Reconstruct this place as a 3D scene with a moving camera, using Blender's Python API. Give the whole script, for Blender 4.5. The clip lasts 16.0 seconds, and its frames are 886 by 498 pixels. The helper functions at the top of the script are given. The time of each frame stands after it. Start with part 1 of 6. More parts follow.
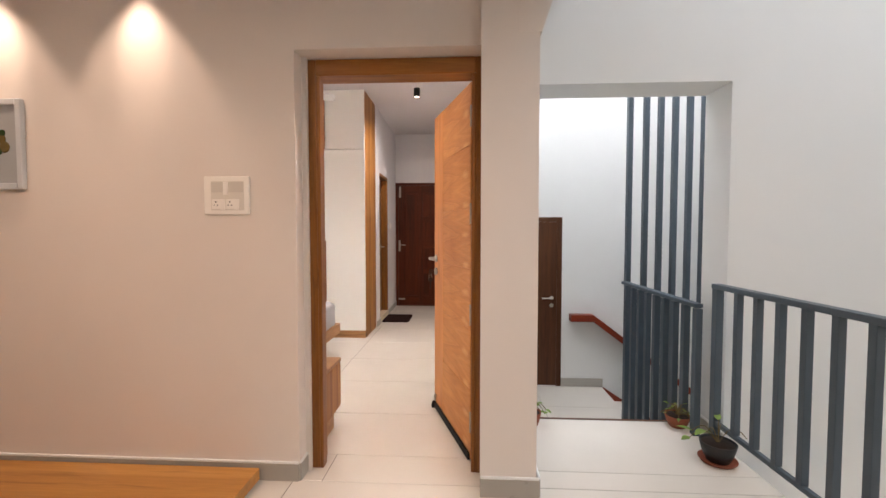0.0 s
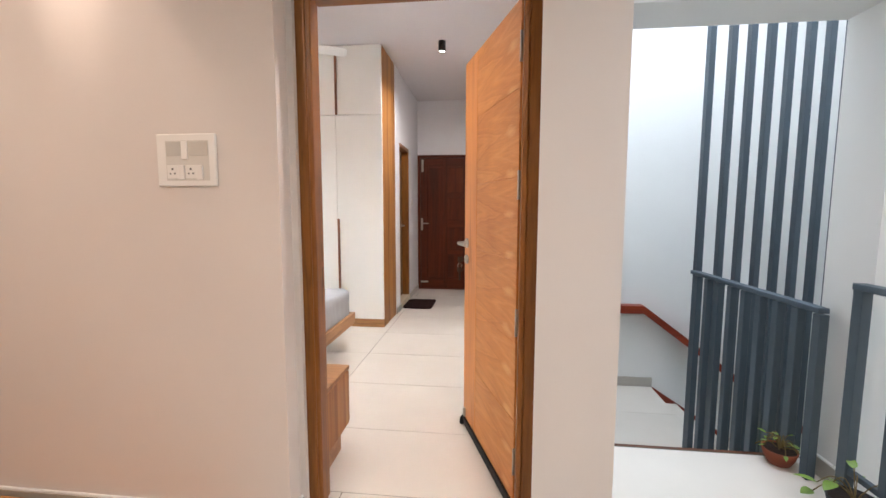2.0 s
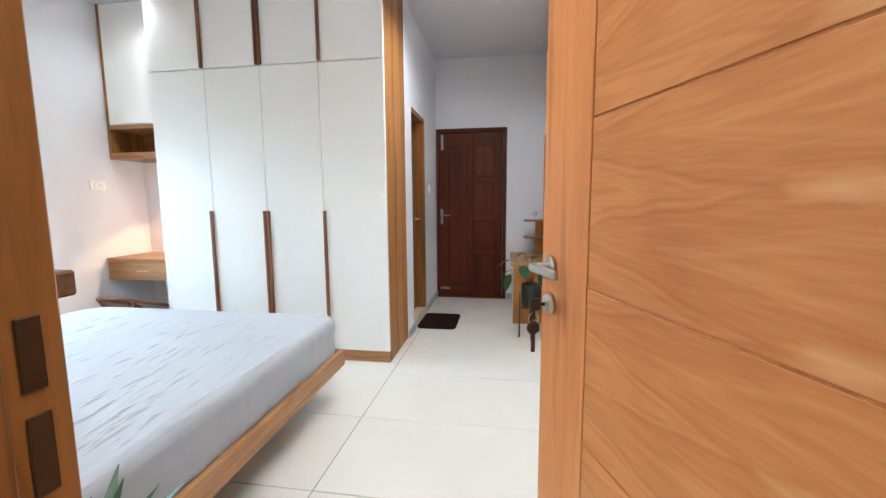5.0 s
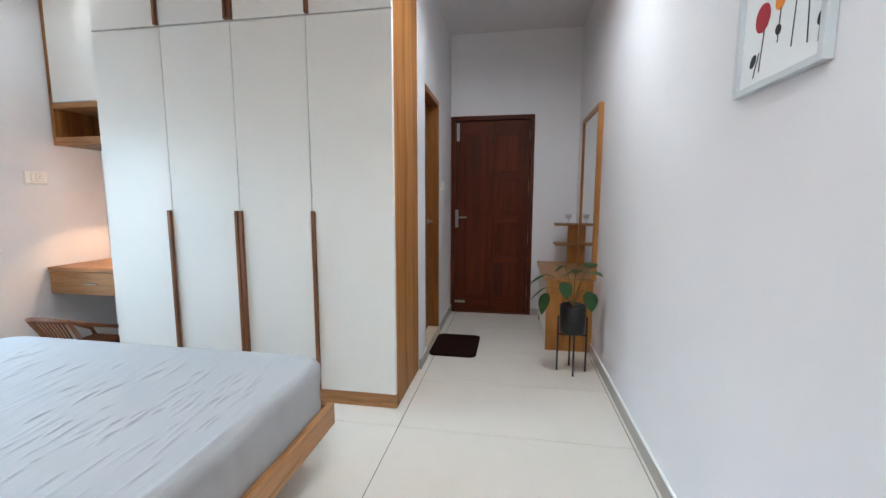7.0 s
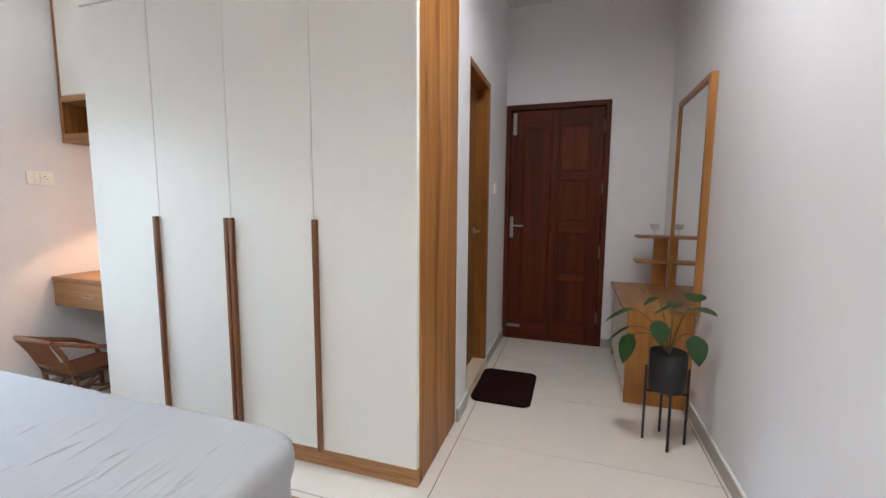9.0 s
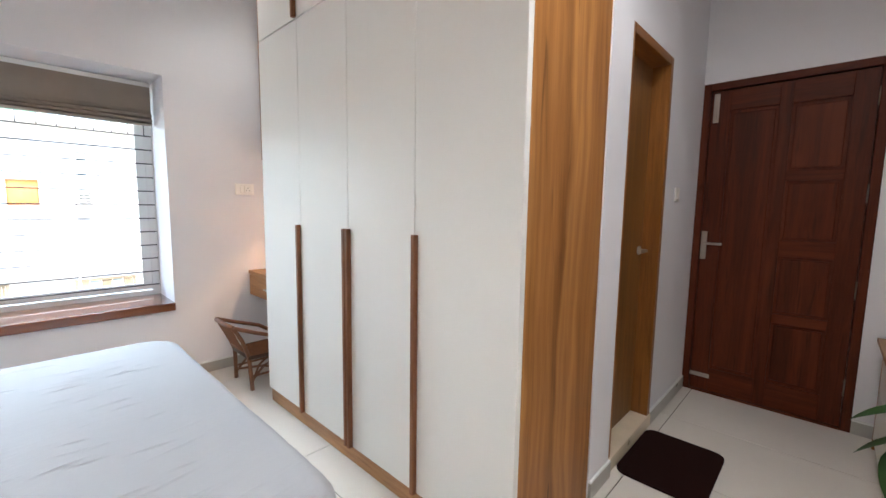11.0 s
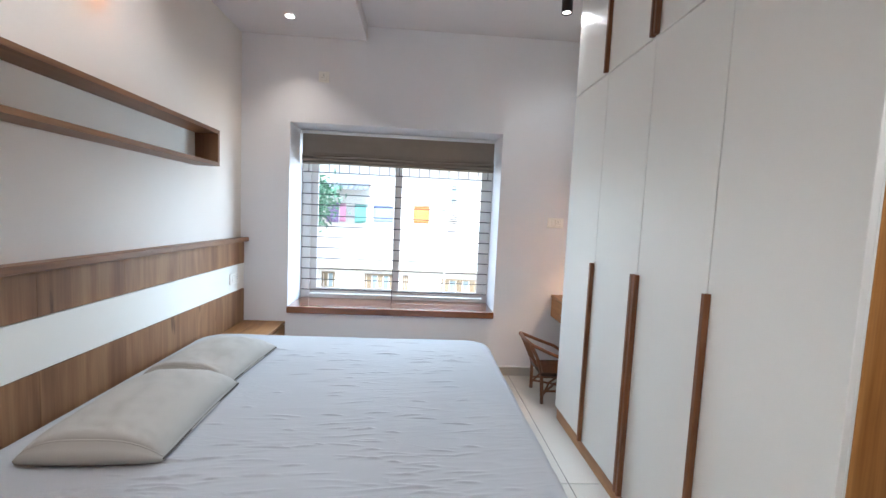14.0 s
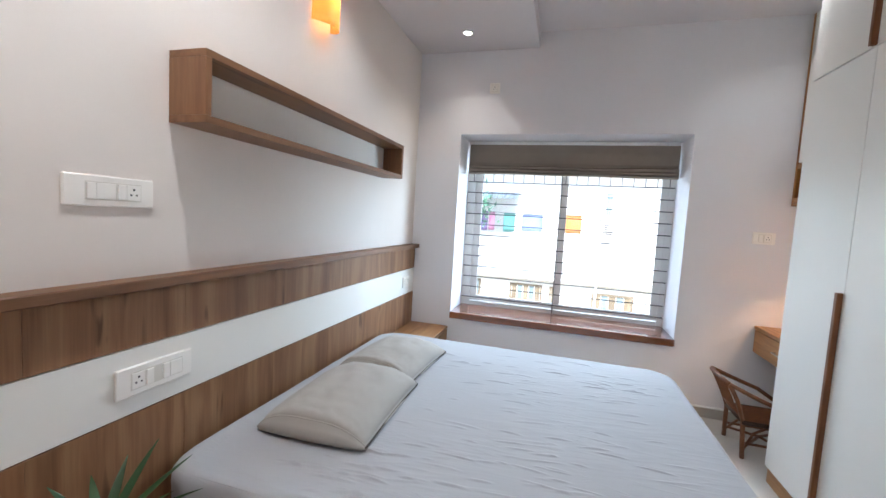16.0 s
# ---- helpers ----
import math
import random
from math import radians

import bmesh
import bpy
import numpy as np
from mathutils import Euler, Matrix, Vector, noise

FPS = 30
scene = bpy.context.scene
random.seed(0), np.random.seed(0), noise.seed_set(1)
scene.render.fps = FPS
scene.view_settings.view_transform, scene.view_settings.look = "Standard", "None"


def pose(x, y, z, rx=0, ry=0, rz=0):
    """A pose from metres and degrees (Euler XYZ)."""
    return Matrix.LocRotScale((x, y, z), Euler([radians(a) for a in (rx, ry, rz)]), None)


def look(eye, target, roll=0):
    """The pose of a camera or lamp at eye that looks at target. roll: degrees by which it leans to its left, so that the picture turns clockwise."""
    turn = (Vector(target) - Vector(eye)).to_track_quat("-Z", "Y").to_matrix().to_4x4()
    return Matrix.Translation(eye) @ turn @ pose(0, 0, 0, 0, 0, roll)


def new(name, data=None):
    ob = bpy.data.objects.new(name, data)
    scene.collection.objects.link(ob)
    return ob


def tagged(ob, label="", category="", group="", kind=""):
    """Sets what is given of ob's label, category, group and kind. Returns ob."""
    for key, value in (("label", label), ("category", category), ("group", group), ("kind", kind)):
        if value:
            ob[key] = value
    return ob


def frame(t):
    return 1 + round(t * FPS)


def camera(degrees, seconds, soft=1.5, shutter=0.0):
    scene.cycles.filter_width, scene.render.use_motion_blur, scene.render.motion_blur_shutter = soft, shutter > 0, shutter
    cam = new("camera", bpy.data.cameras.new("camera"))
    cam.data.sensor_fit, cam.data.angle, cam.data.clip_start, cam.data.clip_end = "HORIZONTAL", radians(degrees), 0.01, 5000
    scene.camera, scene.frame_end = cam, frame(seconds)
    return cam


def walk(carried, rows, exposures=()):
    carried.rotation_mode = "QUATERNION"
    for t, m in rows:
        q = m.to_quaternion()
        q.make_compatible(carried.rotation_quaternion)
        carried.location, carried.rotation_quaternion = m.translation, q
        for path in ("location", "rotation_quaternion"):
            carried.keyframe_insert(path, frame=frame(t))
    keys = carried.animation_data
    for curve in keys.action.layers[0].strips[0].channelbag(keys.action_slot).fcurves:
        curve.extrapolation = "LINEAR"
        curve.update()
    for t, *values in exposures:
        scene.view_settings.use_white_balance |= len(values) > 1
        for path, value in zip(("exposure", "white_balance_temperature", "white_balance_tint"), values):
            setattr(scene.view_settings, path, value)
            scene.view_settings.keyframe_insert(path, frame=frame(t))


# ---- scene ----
cam = camera(95.0, 16.0)
PATH = [
    (0, (0.111, 0.339, 1.238), (0.004, 2.334, 1.159), -0.0),
    (0.5, (0.097, 0.464, 1.249), (-0.03, 2.457, 1.138), 0.3),
    (1, (0.06, 0.582, 1.247), (-0.089, 2.571, 1.105), 0.4),
    (1.5, (0.037, 0.719, 1.238), (-0.15, 2.703, 1.066), 0.3),
    (2, (0.026, 0.901, 1.245), (-0.191, 2.88, 1.053), 0.1),
    (2.5, (-0.008, 1.063, 1.235), (-0.258, 3.037, 1.034), -0.1),
    (3, (-0.075, 1.321, 1.229), (-0.338, 3.291, 1.01), -0.2),
    (3.5, (-0.114, 1.562, 1.214), (-0.41, 3.527, 0.988), -0.2),
    (4, (-0.138, 1.785, 1.226), (-0.447, 3.746, 0.992), -0.4),
    (6.5, (-0.339, 2.677, 1.204), (-0.656, 4.638, 0.966), -0.2),
    (7, (-0.411, 2.852, 1.21), (-0.742, 4.81, 0.974), 0.1),
    (7.5, (-0.455, 3.013, 1.212), (-0.822, 4.965, 0.974), 0.2),
    (8, (-0.48, 3.2, 1.209), (-0.897, 5.143, 0.983), 0.3),
    (10.5, (-0.391, 3.85, 1.25), (-1.539, 5.473, 1.031), 0.6),
    (11, (-0.378, 3.96, 1.262), (-1.749, 5.4, 1.05), 0.8),
    (11.5, (-0.362, 4.028, 1.289), (-1.932, 5.251, 1.094), 1.0),
    (12, (-0.329, 4.049, 1.333), (-2.05, 5.05, 1.143), 1.2),
    (12.5, (-0.279, 4.053, 1.355), (-2.12, 4.814, 1.178), 1.6),
    (13, (-0.249, 4.039, 1.366), (-2.169, 4.575, 1.199), 1.9),
    (13.5, (-0.22, 4.024, 1.367), (-2.187, 4.352, 1.21), 2.3),
    (14, (-0.196, 4.003, 1.372), (-2.186, 4.128, 1.216), 2.6),
    (14.5, (-0.201, 3.973, 1.369), (-2.195, 3.921, 1.216), 2.9),
    (15, (-0.209, 3.938, 1.362), (-2.19, 3.711, 1.211), 3.2),
    (15.5, (-0.227, 3.884, 1.368), (-2.184, 3.495, 1.22), 3.3),
    (16, (-0.251, 3.807, 1.376), (-2.167, 3.253, 1.224), 3.4),
]

walk(cam, [(t, look(eye, target, roll)) for t, eye, target, roll in PATH],
     exposures=[(0.0, 3.34, 7200, 17), (0.7, 3.47, 7000, 17), (2.0, 3.53, 6500, 12), (3.5, 3.66, 5950, 6), (4.2, 3.68, 5650, 3.5), (6.5, 3.18, 5650, 2), (8.0, 3.1, 5850, 4.5),
                (10.5, 3.15, 6150, 8), (12.0, 2.92, 5980, 7.5), (14.0, 2.78, 5880, 7), (16.0, 2.74, 5880, 7.5)])


# ---- light ----
def area(name, m, sx, sy, watts, color):
    d = bpy.data.lights.new(name, "AREA")
    d.shape, d.size, d.size_y, d.energy, d.color = "RECTANGLE", sx, sy, watts, color
    ob = new(name, d)
    ob.matrix_world = m
    return ob


def spot(name, eye, target, watts, color, degrees=70, blend=0.6, radius=0.03):
    d = bpy.data.lights.new(name, "SPOT")
    d.energy, d.color, d.spot_size, d.spot_blend, d.shadow_soft_size = watts, color, radians(degrees), blend, radius
    ob = new(name, d)
    ob.matrix_world = look(eye, target)
    return ob


def bulb(name, eye, watts, color, radius=0.03):
    d = bpy.data.lights.new(name, "POINT")
    d.energy, d.color, d.shadow_soft_size = watts, color, radius
    ob = new(name, d)
    ob.location = eye
    return ob


world = bpy.data.worlds.new("sky")
scene.world = world
world.use_nodes = True
sky = world.node_tree.nodes.new("ShaderNodeTexSky")
sky.sky_type, sky.sun_disc = "NISHITA", False
sky.sun_elevation, sky.sun_rotation = radians(52), radians(80)
world.node_tree.links.new(sky.outputs[0], world.node_tree.nodes["Background"].inputs[0])
world.node_tree.nodes["Background"].inputs[1].default_value = 0.09
sun_data = bpy.data.lights.new("sun", "SUN")
sun_data.energy, sun_data.angle, sun_data.color = 2.2, radians(12), (1.0, 0.97, 0.94)
sun_ob = new("sun", sun_data)
sun_ob.matrix_world = look((10, 2, 13), (0, 0.2, 0))

DAY, WARM, AMBER = (0.74, 0.88, 1.0), (1.0, 0.86, 0.72), (1.0, 0.62, 0.30)
LAMP = (1.0, 0.785, 0.65)
SOFT = (1.0, 0.955, 0.93)
# area lamps out of sight boost the sky's light through the window
area("window_daylight", look((-6.6, 4.3, 3.2), (-3.6, 3.8, 1.25)), 2.6, 2.2, 76, DAY)
area("window_daylight_side", look((-6.2, 0.2, 1.6), (-3.9, 3.5, 1.2)), 2.2, 2.2, 22, DAY)
area("window_daylight_side", look((-6.2, 7.9, 1.6), (-3.9, 4.1, 1.2)), 2.2, 2.2, 84, DAY)
# added lamps under closed ceilings stand in for daylight from above
area("atrium_daylight", look((3.4, 0.6, 5.05), (3.4, 0.6, 0)), 3.0, 3.2, 13.5, (0.77, 0.88, 1.0))
area("stair_daylight", look((1.75, 3.75, 4.75), (1.75, 3.75, 0)), 1.7, 1.2, 12.5, (0.79, 0.87, 1.0))
for x in (-1.47, -2.21):
    spot("lounge_spot_light", (x, 2.075, 2.635), (x, 2.12, 1.6), 2.1, LAMP, 70, 0.5, 0.02)
    spot("lounge_spot_beam", (x, 2.075, 2.633), (x, 2.285, 2.16), 2.2, LAMP, 34, 1.0, 0.015)
# unseen lamps added to brighten the lounge and the door reveals
for x, y, watts in ((-1.6, 0.5, 8.0), (0.5, 0.0, 6.5)):
    spot("lounge_fill_spot", (x, y, 2.63), (x, y + 0.25, 0), watts, LAMP, 168, 0.8)
# x -2.21 and 0.0 assumed from even spacing; 0.0 brightens the east wall
for x in (-3.315, -2.21, -1.105, 0.0):
    spot("soffit_spot_light", (x, 3.015, 2.755), (x, 2.96, 0), {-3.315: 2.2, -2.21: 2.4, -1.105: 7.5, 0.0: 6.2}[x], WARM if x < -3 else SOFT, 105 if x < -3 else 145, 0.7)
for x, y, watts, beam in ((-0.44, 5.03, 7.2, 3.4), (-3.02, 4.95, 1.2, 1.0)):
    spot("cylinder_spot_light", (x, y, 2.775), (x, y + 0.6, 0), watts, SOFT, 150, 0.8, 0.02)
    spot("cylinder_spot_beam", (x, y, 2.774), (x, y, 0), beam, SOFT, 84, 0.9, 0.02)
bulb("wall_lamp_bulb", (-2.15, 2.585, 2.44), 0.22, AMBER, 0.02)
spot("desk_spot_light", (-3.06, 5.5, 1.585), (-3.14, 5.53, 0), 5.0, (1.0, 0.60, 0.36), 92, 0.3, 0.012)


# ---- materials ----
def rgb(h):
    c = [int(h[i:i + 2], 16) / 255 for i in (0, 2, 4)]
    return tuple(v / 12.92 if v <= 0.04045 else ((v + 0.055) / 1.055) ** 2.4 for v in c) + (1.0,)


class Nodes:
    def __init__(self, name):
        self.m = bpy.data.materials.new(name)
        self.m.use_nodes = True
        self.t = self.m.node_tree
        self.b = self.t.nodes["Principled BSDF"]

    def n(self, kind, **values):
        node = self.t.nodes.new(kind)
        for k, v in values.items():
            node.inputs[k].default_value = v
        return node

    def link(self, a, b):
        self.t.links.new(a, b)

    def coords(self, scale=(1, 1, 1)):
        tc, info = self.n("ShaderNodeTexCoord"), self.n("ShaderNodeObjectInfo")
        mul = self.n("ShaderNodeVectorMath")
        mul.operation = "MULTIPLY_ADD"
        off = self.n("ShaderNodeCombineXYZ")
        for i in range(3):
            self.link(info.outputs["Random"], off.inputs[i])
        mul.inputs[1].default_value = (9.0, 9.0, 9.0)
        self.link(off.outputs[0], mul.inputs[0])
        self.link(tc.outputs["Object"], mul.inputs[2])
        mp = self.n("ShaderNodeMapping")
        mp.inputs["Scale"].default_value = scale
        self.link(mul.outputs[0], mp.inputs["Vector"])
        return mp.outputs[0]

    def noise(self, vec, scale, detail=4.0, rough=0.55, distort=0.0):
        t = self.n("ShaderNodeTexNoise", Scale=scale, Detail=detail, Roughness=rough, Distortion=distort)
        self.link(vec, t.inputs["Vector"])
        return t.outputs["Fac"]

    def ramp(self, fac, stops):
        r = self.n("ShaderNodeValToRGB")
        e = r.color_ramp.elements
        e[0].position, e[0].color = stops[0]
        e[1].position, e[1].color = stops[-1]
        for p, c in stops[1:-1]:
            x = e.new(p)
            x.color = c
        self.link(fac, r.inputs["Fac"])
        return r.outputs["Color"]

    def mix(self, fac, a, b, mode="MIX"):
        m = self.n("ShaderNodeMix")
        m.data_type, m.blend_type = "RGBA", mode
        for sock, v in ((m.inputs[0], fac), (m.inputs[6], a), (m.inputs[7], b)):
            if hasattr(v, "default_value") and not isinstance(v, (tuple, float, int)):
                self.link(v, sock)
            else:
                sock.default_value = v
        return m.outputs[2]

    def bump(self, fac, strength, distance):
        b = self.n("ShaderNodeBump", Strength=strength, Distance=distance)
        self.link(fac, b.inputs["Height"])
        self.link(b.outputs[0], self.b.inputs["Normal"])

    def range(self, fac, lo, hi):
        r = self.n("ShaderNodeMapRange")
        r.inputs["To Min"].default_value, r.inputs["To Max"].default_value = lo, hi
        self.link(fac, r.inputs["Value"])
        return r.outputs[0]


def shade(c, k):
    return tuple(min(1.0, v * k) for v in c[:3]) + (1.0,)


def surface(name, color, rough=0.6, vary=0.06, scale=3.0, fine=120.0, bump=0.05, metal=0.0, rough_vary=0.08, depth=0.002, coat=0.0, gloss=0.5):
    k = Nodes(name)
    v = k.coords()
    big, small = k.noise(v, scale, 5.0), k.noise(v, fine, 3.0)
    col = k.ramp(big, [(0.3, shade(color, 1 - vary)), (0.7, shade(color, 1 + vary))])
    col = k.mix(0.25 * vary * 4, col, k.ramp(small, [(0.3, shade(color, 0.85)), (0.7, shade(color, 1.12))]))
    k.link(col, k.b.inputs["Base Color"])
    k.link(k.range(big, max(0.02, rough - rough_vary), min(1, rough + rough_vary)), k.b.inputs["Roughness"])
    k.b.inputs["Metallic"].default_value = metal
    k.b.inputs["Specular IOR Level"].default_value = gloss
    k.b.inputs["Coat Weight"].default_value = coat
    if bump:
        k.bump(small, bump, depth)
    return k.m


def wood(name, dark, mid, light, axis="z", rough=0.42, band=7.0, knots=False, coat=0.0, fine=0.5, gloss=0.4):
    """Grain runs along the axis."""
    k = Nodes(name)
    s = {"x": (0.07, 1, 1), "y": (1, 0.07, 1), "z": (1, 1, 0.07)}[axis]
    v = k.coords(s)
    bands = k.noise(v, band, 6.0, 0.6, 1.4)
    grain = k.noise(v, band * 14, 4.0, 0.6, 0.4)
    wide = k.noise(v, band * 0.35, 2.0, 0.5, 0.6)
    col = k.ramp(bands, [(0.34, dark), (0.49, mid), (0.63, light)])
    col = k.mix(fine * 0.5, col, k.ramp(grain, [(0.35, shade(dark, 0.8)), (0.65, shade(light, 1.05))]))
    col = k.mix(0.38, col, k.ramp(wide, [(0.38, shade(mid, 0.68)), (0.62, shade(mid, 1.28))]))
    streak = k.noise(v, band * 4.0, 3.0, 0.5, 0.8)
    col = k.mix(k.ramp(streak, [(0.30, (0.55, 0.55, 0.55, 1)), (0.42, (0, 0, 0, 1))]), col, shade(dark, 0.7))
    if knots:
        vo = k.n("ShaderNodeTexVoronoi", Scale=2.2)
        k.link(k.coords({"x": (0.45, 1, 1), "y": (1, 0.45, 1), "z": (1, 1, 0.45)}[axis]), vo.inputs["Vector"])
        col = k.mix(k.ramp(vo.outputs["Distance"], [(0.02, (0.8,) * 3 + (1,)), (0.09, (0, 0, 0, 1))]), col, shade(dark, 0.45))
    k.link(col, k.b.inputs["Base Color"])
    k.link(k.range(grain, rough - 0.07, rough + 0.09), k.b.inputs["Roughness"])
    k.b.inputs["Coat Weight"].default_value = coat
    k.b.inputs["Specular IOR Level"].default_value = gloss
    k.bump(grain, 0.12, 0.0012)
    return k.m


def staves(name, dark, mid, light, across, width=0.075, rough=0.45, gloss=0.3):
    """Laminate printed with upright staves of uneven tone, soft streaks and a few dark flecks."""
    k = Nodes(name)
    tc, sep = k.n("ShaderNodeTexCoord"), k.n("ShaderNodeSeparateXYZ")
    k.link(tc.outputs["Object"], sep.inputs[0])
    v = k.coords((1, 1, 0.05))
    wob = k.range(k.noise(k.coords((1, 1, 0.35)), 2.6, 3.0), -1.3, 1.3)
    pos = k.n("ShaderNodeMath")
    pos.operation = "MULTIPLY_ADD"
    k.link(sep.outputs[across], pos.inputs[0])
    pos.inputs[1].default_value = 1 / width
    k.link(wob, pos.inputs[2])
    tone = k.n("ShaderNodeTexNoise", Scale=1.15, Detail=1.0, Roughness=0.6)
    tone.noise_dimensions = "1D"
    k.link(pos.outputs[0], tone.inputs["W"])
    col = k.ramp(tone.outputs["Fac"], [(0.33, dark), (0.5, mid), (0.66, light)])
    streak = k.noise(v, 22.0, 4.0, 0.6, 0.6)
    col = k.mix(0.3, col, k.ramp(streak, [(0.34, shade(dark, 0.9)), (0.5, mid), (0.66, shade(light, 1.1))]))
    grain = k.noise(k.coords((1, 1, 0.03)), 160.0, 3.0)
    col = k.mix(0.16, col, k.ramp(grain, [(0.35, shade(dark, 0.7)), (0.65, light)]))
    fleck = k.noise(k.coords((1, 1, 0.14)), 11.0, 2.0, 0.5, 1.2)
    col = k.mix(k.ramp(fleck, [(0.26, (0.75,) * 3 + (1,)), (0.325, (0, 0, 0, 1))]), col, shade(dark, 0.45))
    k.link(col, k.b.inputs["Base Color"])
    k.link(k.range(grain, rough - 0.06, rough + 0.08), k.b.inputs["Roughness"])
    k.b.inputs["Specular IOR Level"].default_value = gloss
    k.bump(grain, 0.08, 0.001)
    return k.m


def cathedral(name, dark, mid, light, pale):
    """Veneer whose figure points along x, mirrored in halves of a panel, with pale eyes near the hinge edge."""
    k = Nodes(name)
    tc, sep = k.n("ShaderNodeTexCoord"), k.n("ShaderNodeSeparateXYZ")
    k.link(tc.outputs["Object"], sep.inputs[0])

    def calc(op, a, b=None):
        m = k.n("ShaderNodeMath")
        m.operation = op
        for i, v in enumerate((a, b)):
            if v is None:
                continue
            if isinstance(v, (int, float)):
                m.inputs[i].default_value = v
            else:
                k.link(v, m.inputs[i])
        return m.outputs[0]
    v = k.coords()
    wob = calc("MULTIPLY", calc("SUBTRACT", k.noise(v, 3.0, 2.0), 0.5), 0.07)
    half = calc("PINGPONG", calc("ADD", sep.outputs[2], wob), 0.0818)
    w = calc("ADD", calc("MULTIPLY", half, 9.0), calc("MULTIPLY", calc("ADD", sep.outputs[0], wob), 1.5))
    w = calc("ADD", w, calc("MULTIPLY", k.noise(v, 5.0, 2.0), 0.06))
    t = k.n("ShaderNodeTexNoise", Scale=3.6, Detail=2.5, Roughness=0.55)
    t.noise_dimensions = "1D"
    k.link(w, t.inputs["W"])
    col = k.ramp(t.outputs["Fac"], [(0.30, dark), (0.5, mid), (0.70, light)])
    broad = k.noise(v, 2.6, 3.0)
    col = k.mix(0.45, col, k.ramp(broad, [(0.35, shade(mid, 0.8)), (0.65, shade(light, 1.05))]))
    dx = calc("DIVIDE", calc("SUBTRACT", calc("ADD", sep.outputs[0], wob), 0.085), 0.062)
    dz = calc("DIVIDE", calc("SUBTRACT", half, 0.0818), 0.025)
    r = calc("SQRT", calc("ADD", calc("MULTIPLY", dx, dx), calc("MULTIPLY", dz, dz)))
    r = calc("ADD", r, calc("MULTIPLY", calc("SUBTRACT", k.noise(k.coords((0.5, 1, 1.6)), 26.0, 3.0), 0.5), 1.5))
    eye = k.ramp(r, [(0.2, (0.65, 0.65, 0.65, 1)), (0.7, (0.3, 0.3, 0.3, 1)), (1.05, (0, 0, 0, 1))])
    col = k.mix(eye, col, pale)
    fine = k.noise(k.coords((0.08, 1, 1)), 130.0, 3.0)
    col = k.mix(0.16, col, k.ramp(fine, [(0.35, shade(dark, 0.7)), (0.65, light)]))
    k.link(col, k.b.inputs["Base Color"])
    k.link(k.range(fine, 0.42, 0.58), k.b.inputs["Roughness"])
    k.b.inputs["Specular IOR Level"].default_value = 0.3
    k.bump(fine, 0.08, 0.001)
    return k.m


def glow(name, color, strength, body=(0.8, 0.8, 0.8, 1)):
    k = Nodes(name)
    k.b.inputs["Base Color"].default_value = body
    k.b.inputs["Emission Color"].default_value = color
    k.b.inputs["Emission Strength"].default_value = strength
    return k.m


PAINT = surface("wall_paint", rgb("e4e3e5"), 0.75, 0.025, 1.3, 160, 0.10, depth=0.0012)
PAINT_LOUNGE = surface("lounge_paint", rgb("e2dad2"), 0.7, 0.03, 1.1, 140, 0.12, depth=0.0015)
PAINT_WHITE = surface("atrium_paint", rgb("e6e7e4"), 0.75, 0.02, 1.2, 140, 0.10, depth=0.0012)
CEIL = surface("ceiling_paint", rgb("d8d4d4"), 0.85, 0.02, 1.5, 150, 0.06)
TILE = surface("floor_tile", rgb("d9d3c8"), 0.16, 0.03, 2.2, 60, 0.015, rough_vary=0.05)
GROUT = surface("grout", rgb("5a554d"), 0.8, 0.1, 8, 200, 0.2)
SKIRT = surface("skirting_tile", rgb("a9a59c"), 0.3, 0.04, 4, 90, 0.03)
LAM_Z = staves("oak_laminate_upright", rgb("7a4a22"), rgb("a06a35"), rgb("bc864b"), 1, 0.09)
LAM_X = wood("oak_laminate_lengthwise", rgb("724a29"), rgb("9e7044"), rgb("ba9061"), "x", 0.42, 7.0, fine=0.8)
LAM_Y = wood("oak_laminate_crosswise", rgb("724a29"), rgb("9e7044"), rgb("ba9061"), "y", 0.42, 7.0, fine=0.8)
HEAD = staves("walnut_laminate", rgb("6f4b33"), rgb("866043"), rgb("9c7754"), 0, 0.13)
HEAD_Z = wood("walnut_laminate_upright", rgb("5a3a26"), rgb("7c5639"), rgb("97714f"), "z", 0.45, 5.0)
HEAD_X = wood("walnut_laminate_lengthwise", rgb("5a3a26"), rgb("7c5639"), rgb("97714f"), "x", 0.45, 5.0)
TEAK_Z = wood("teak_frame", rgb("6a3d1a"), rgb("8f5a26"), rgb("a66d33"), "z", 0.38, 8.0)
TEAK_X = wood("teak_frame_head", rgb("6a3d1a"), rgb("8f5a26"), rgb("a66d33"), "x", 0.38, 8.0)
TEAK_Y = wood("teak_frame_cross", rgb("6a3d1a"), rgb("8f5a26"), rgb("a66d33"), "y", 0.38, 8.0)
LEAF_Z = wood("door_stile_veneer", rgb("a5622c"), rgb("c07c42"), rgb("d08f56"), "z", 0.45, 5.0, gloss=0.3)
LEAF_X = cathedral("door_panel_veneer", rgb("9f571f"), rgb("bf793b"), rgb("d39458"), rgb("e2b078"))
MAHOG = wood("mahogany", rgb("351407"), rgb("53230f"), rgb("683117"), "z", 0.5, 8.0, gloss=0.2)
MAHOG_X = wood("mahogany_rail", rgb("351407"), rgb("53230f"), rgb("683117"), "x", 0.5, 8.0, gloss=0.2)
BATHD = wood("bathroom_door_veneer", rgb("5c3a18"), rgb("7a4f22"), rgb("8f622f"), "z", 0.4, 6.0)
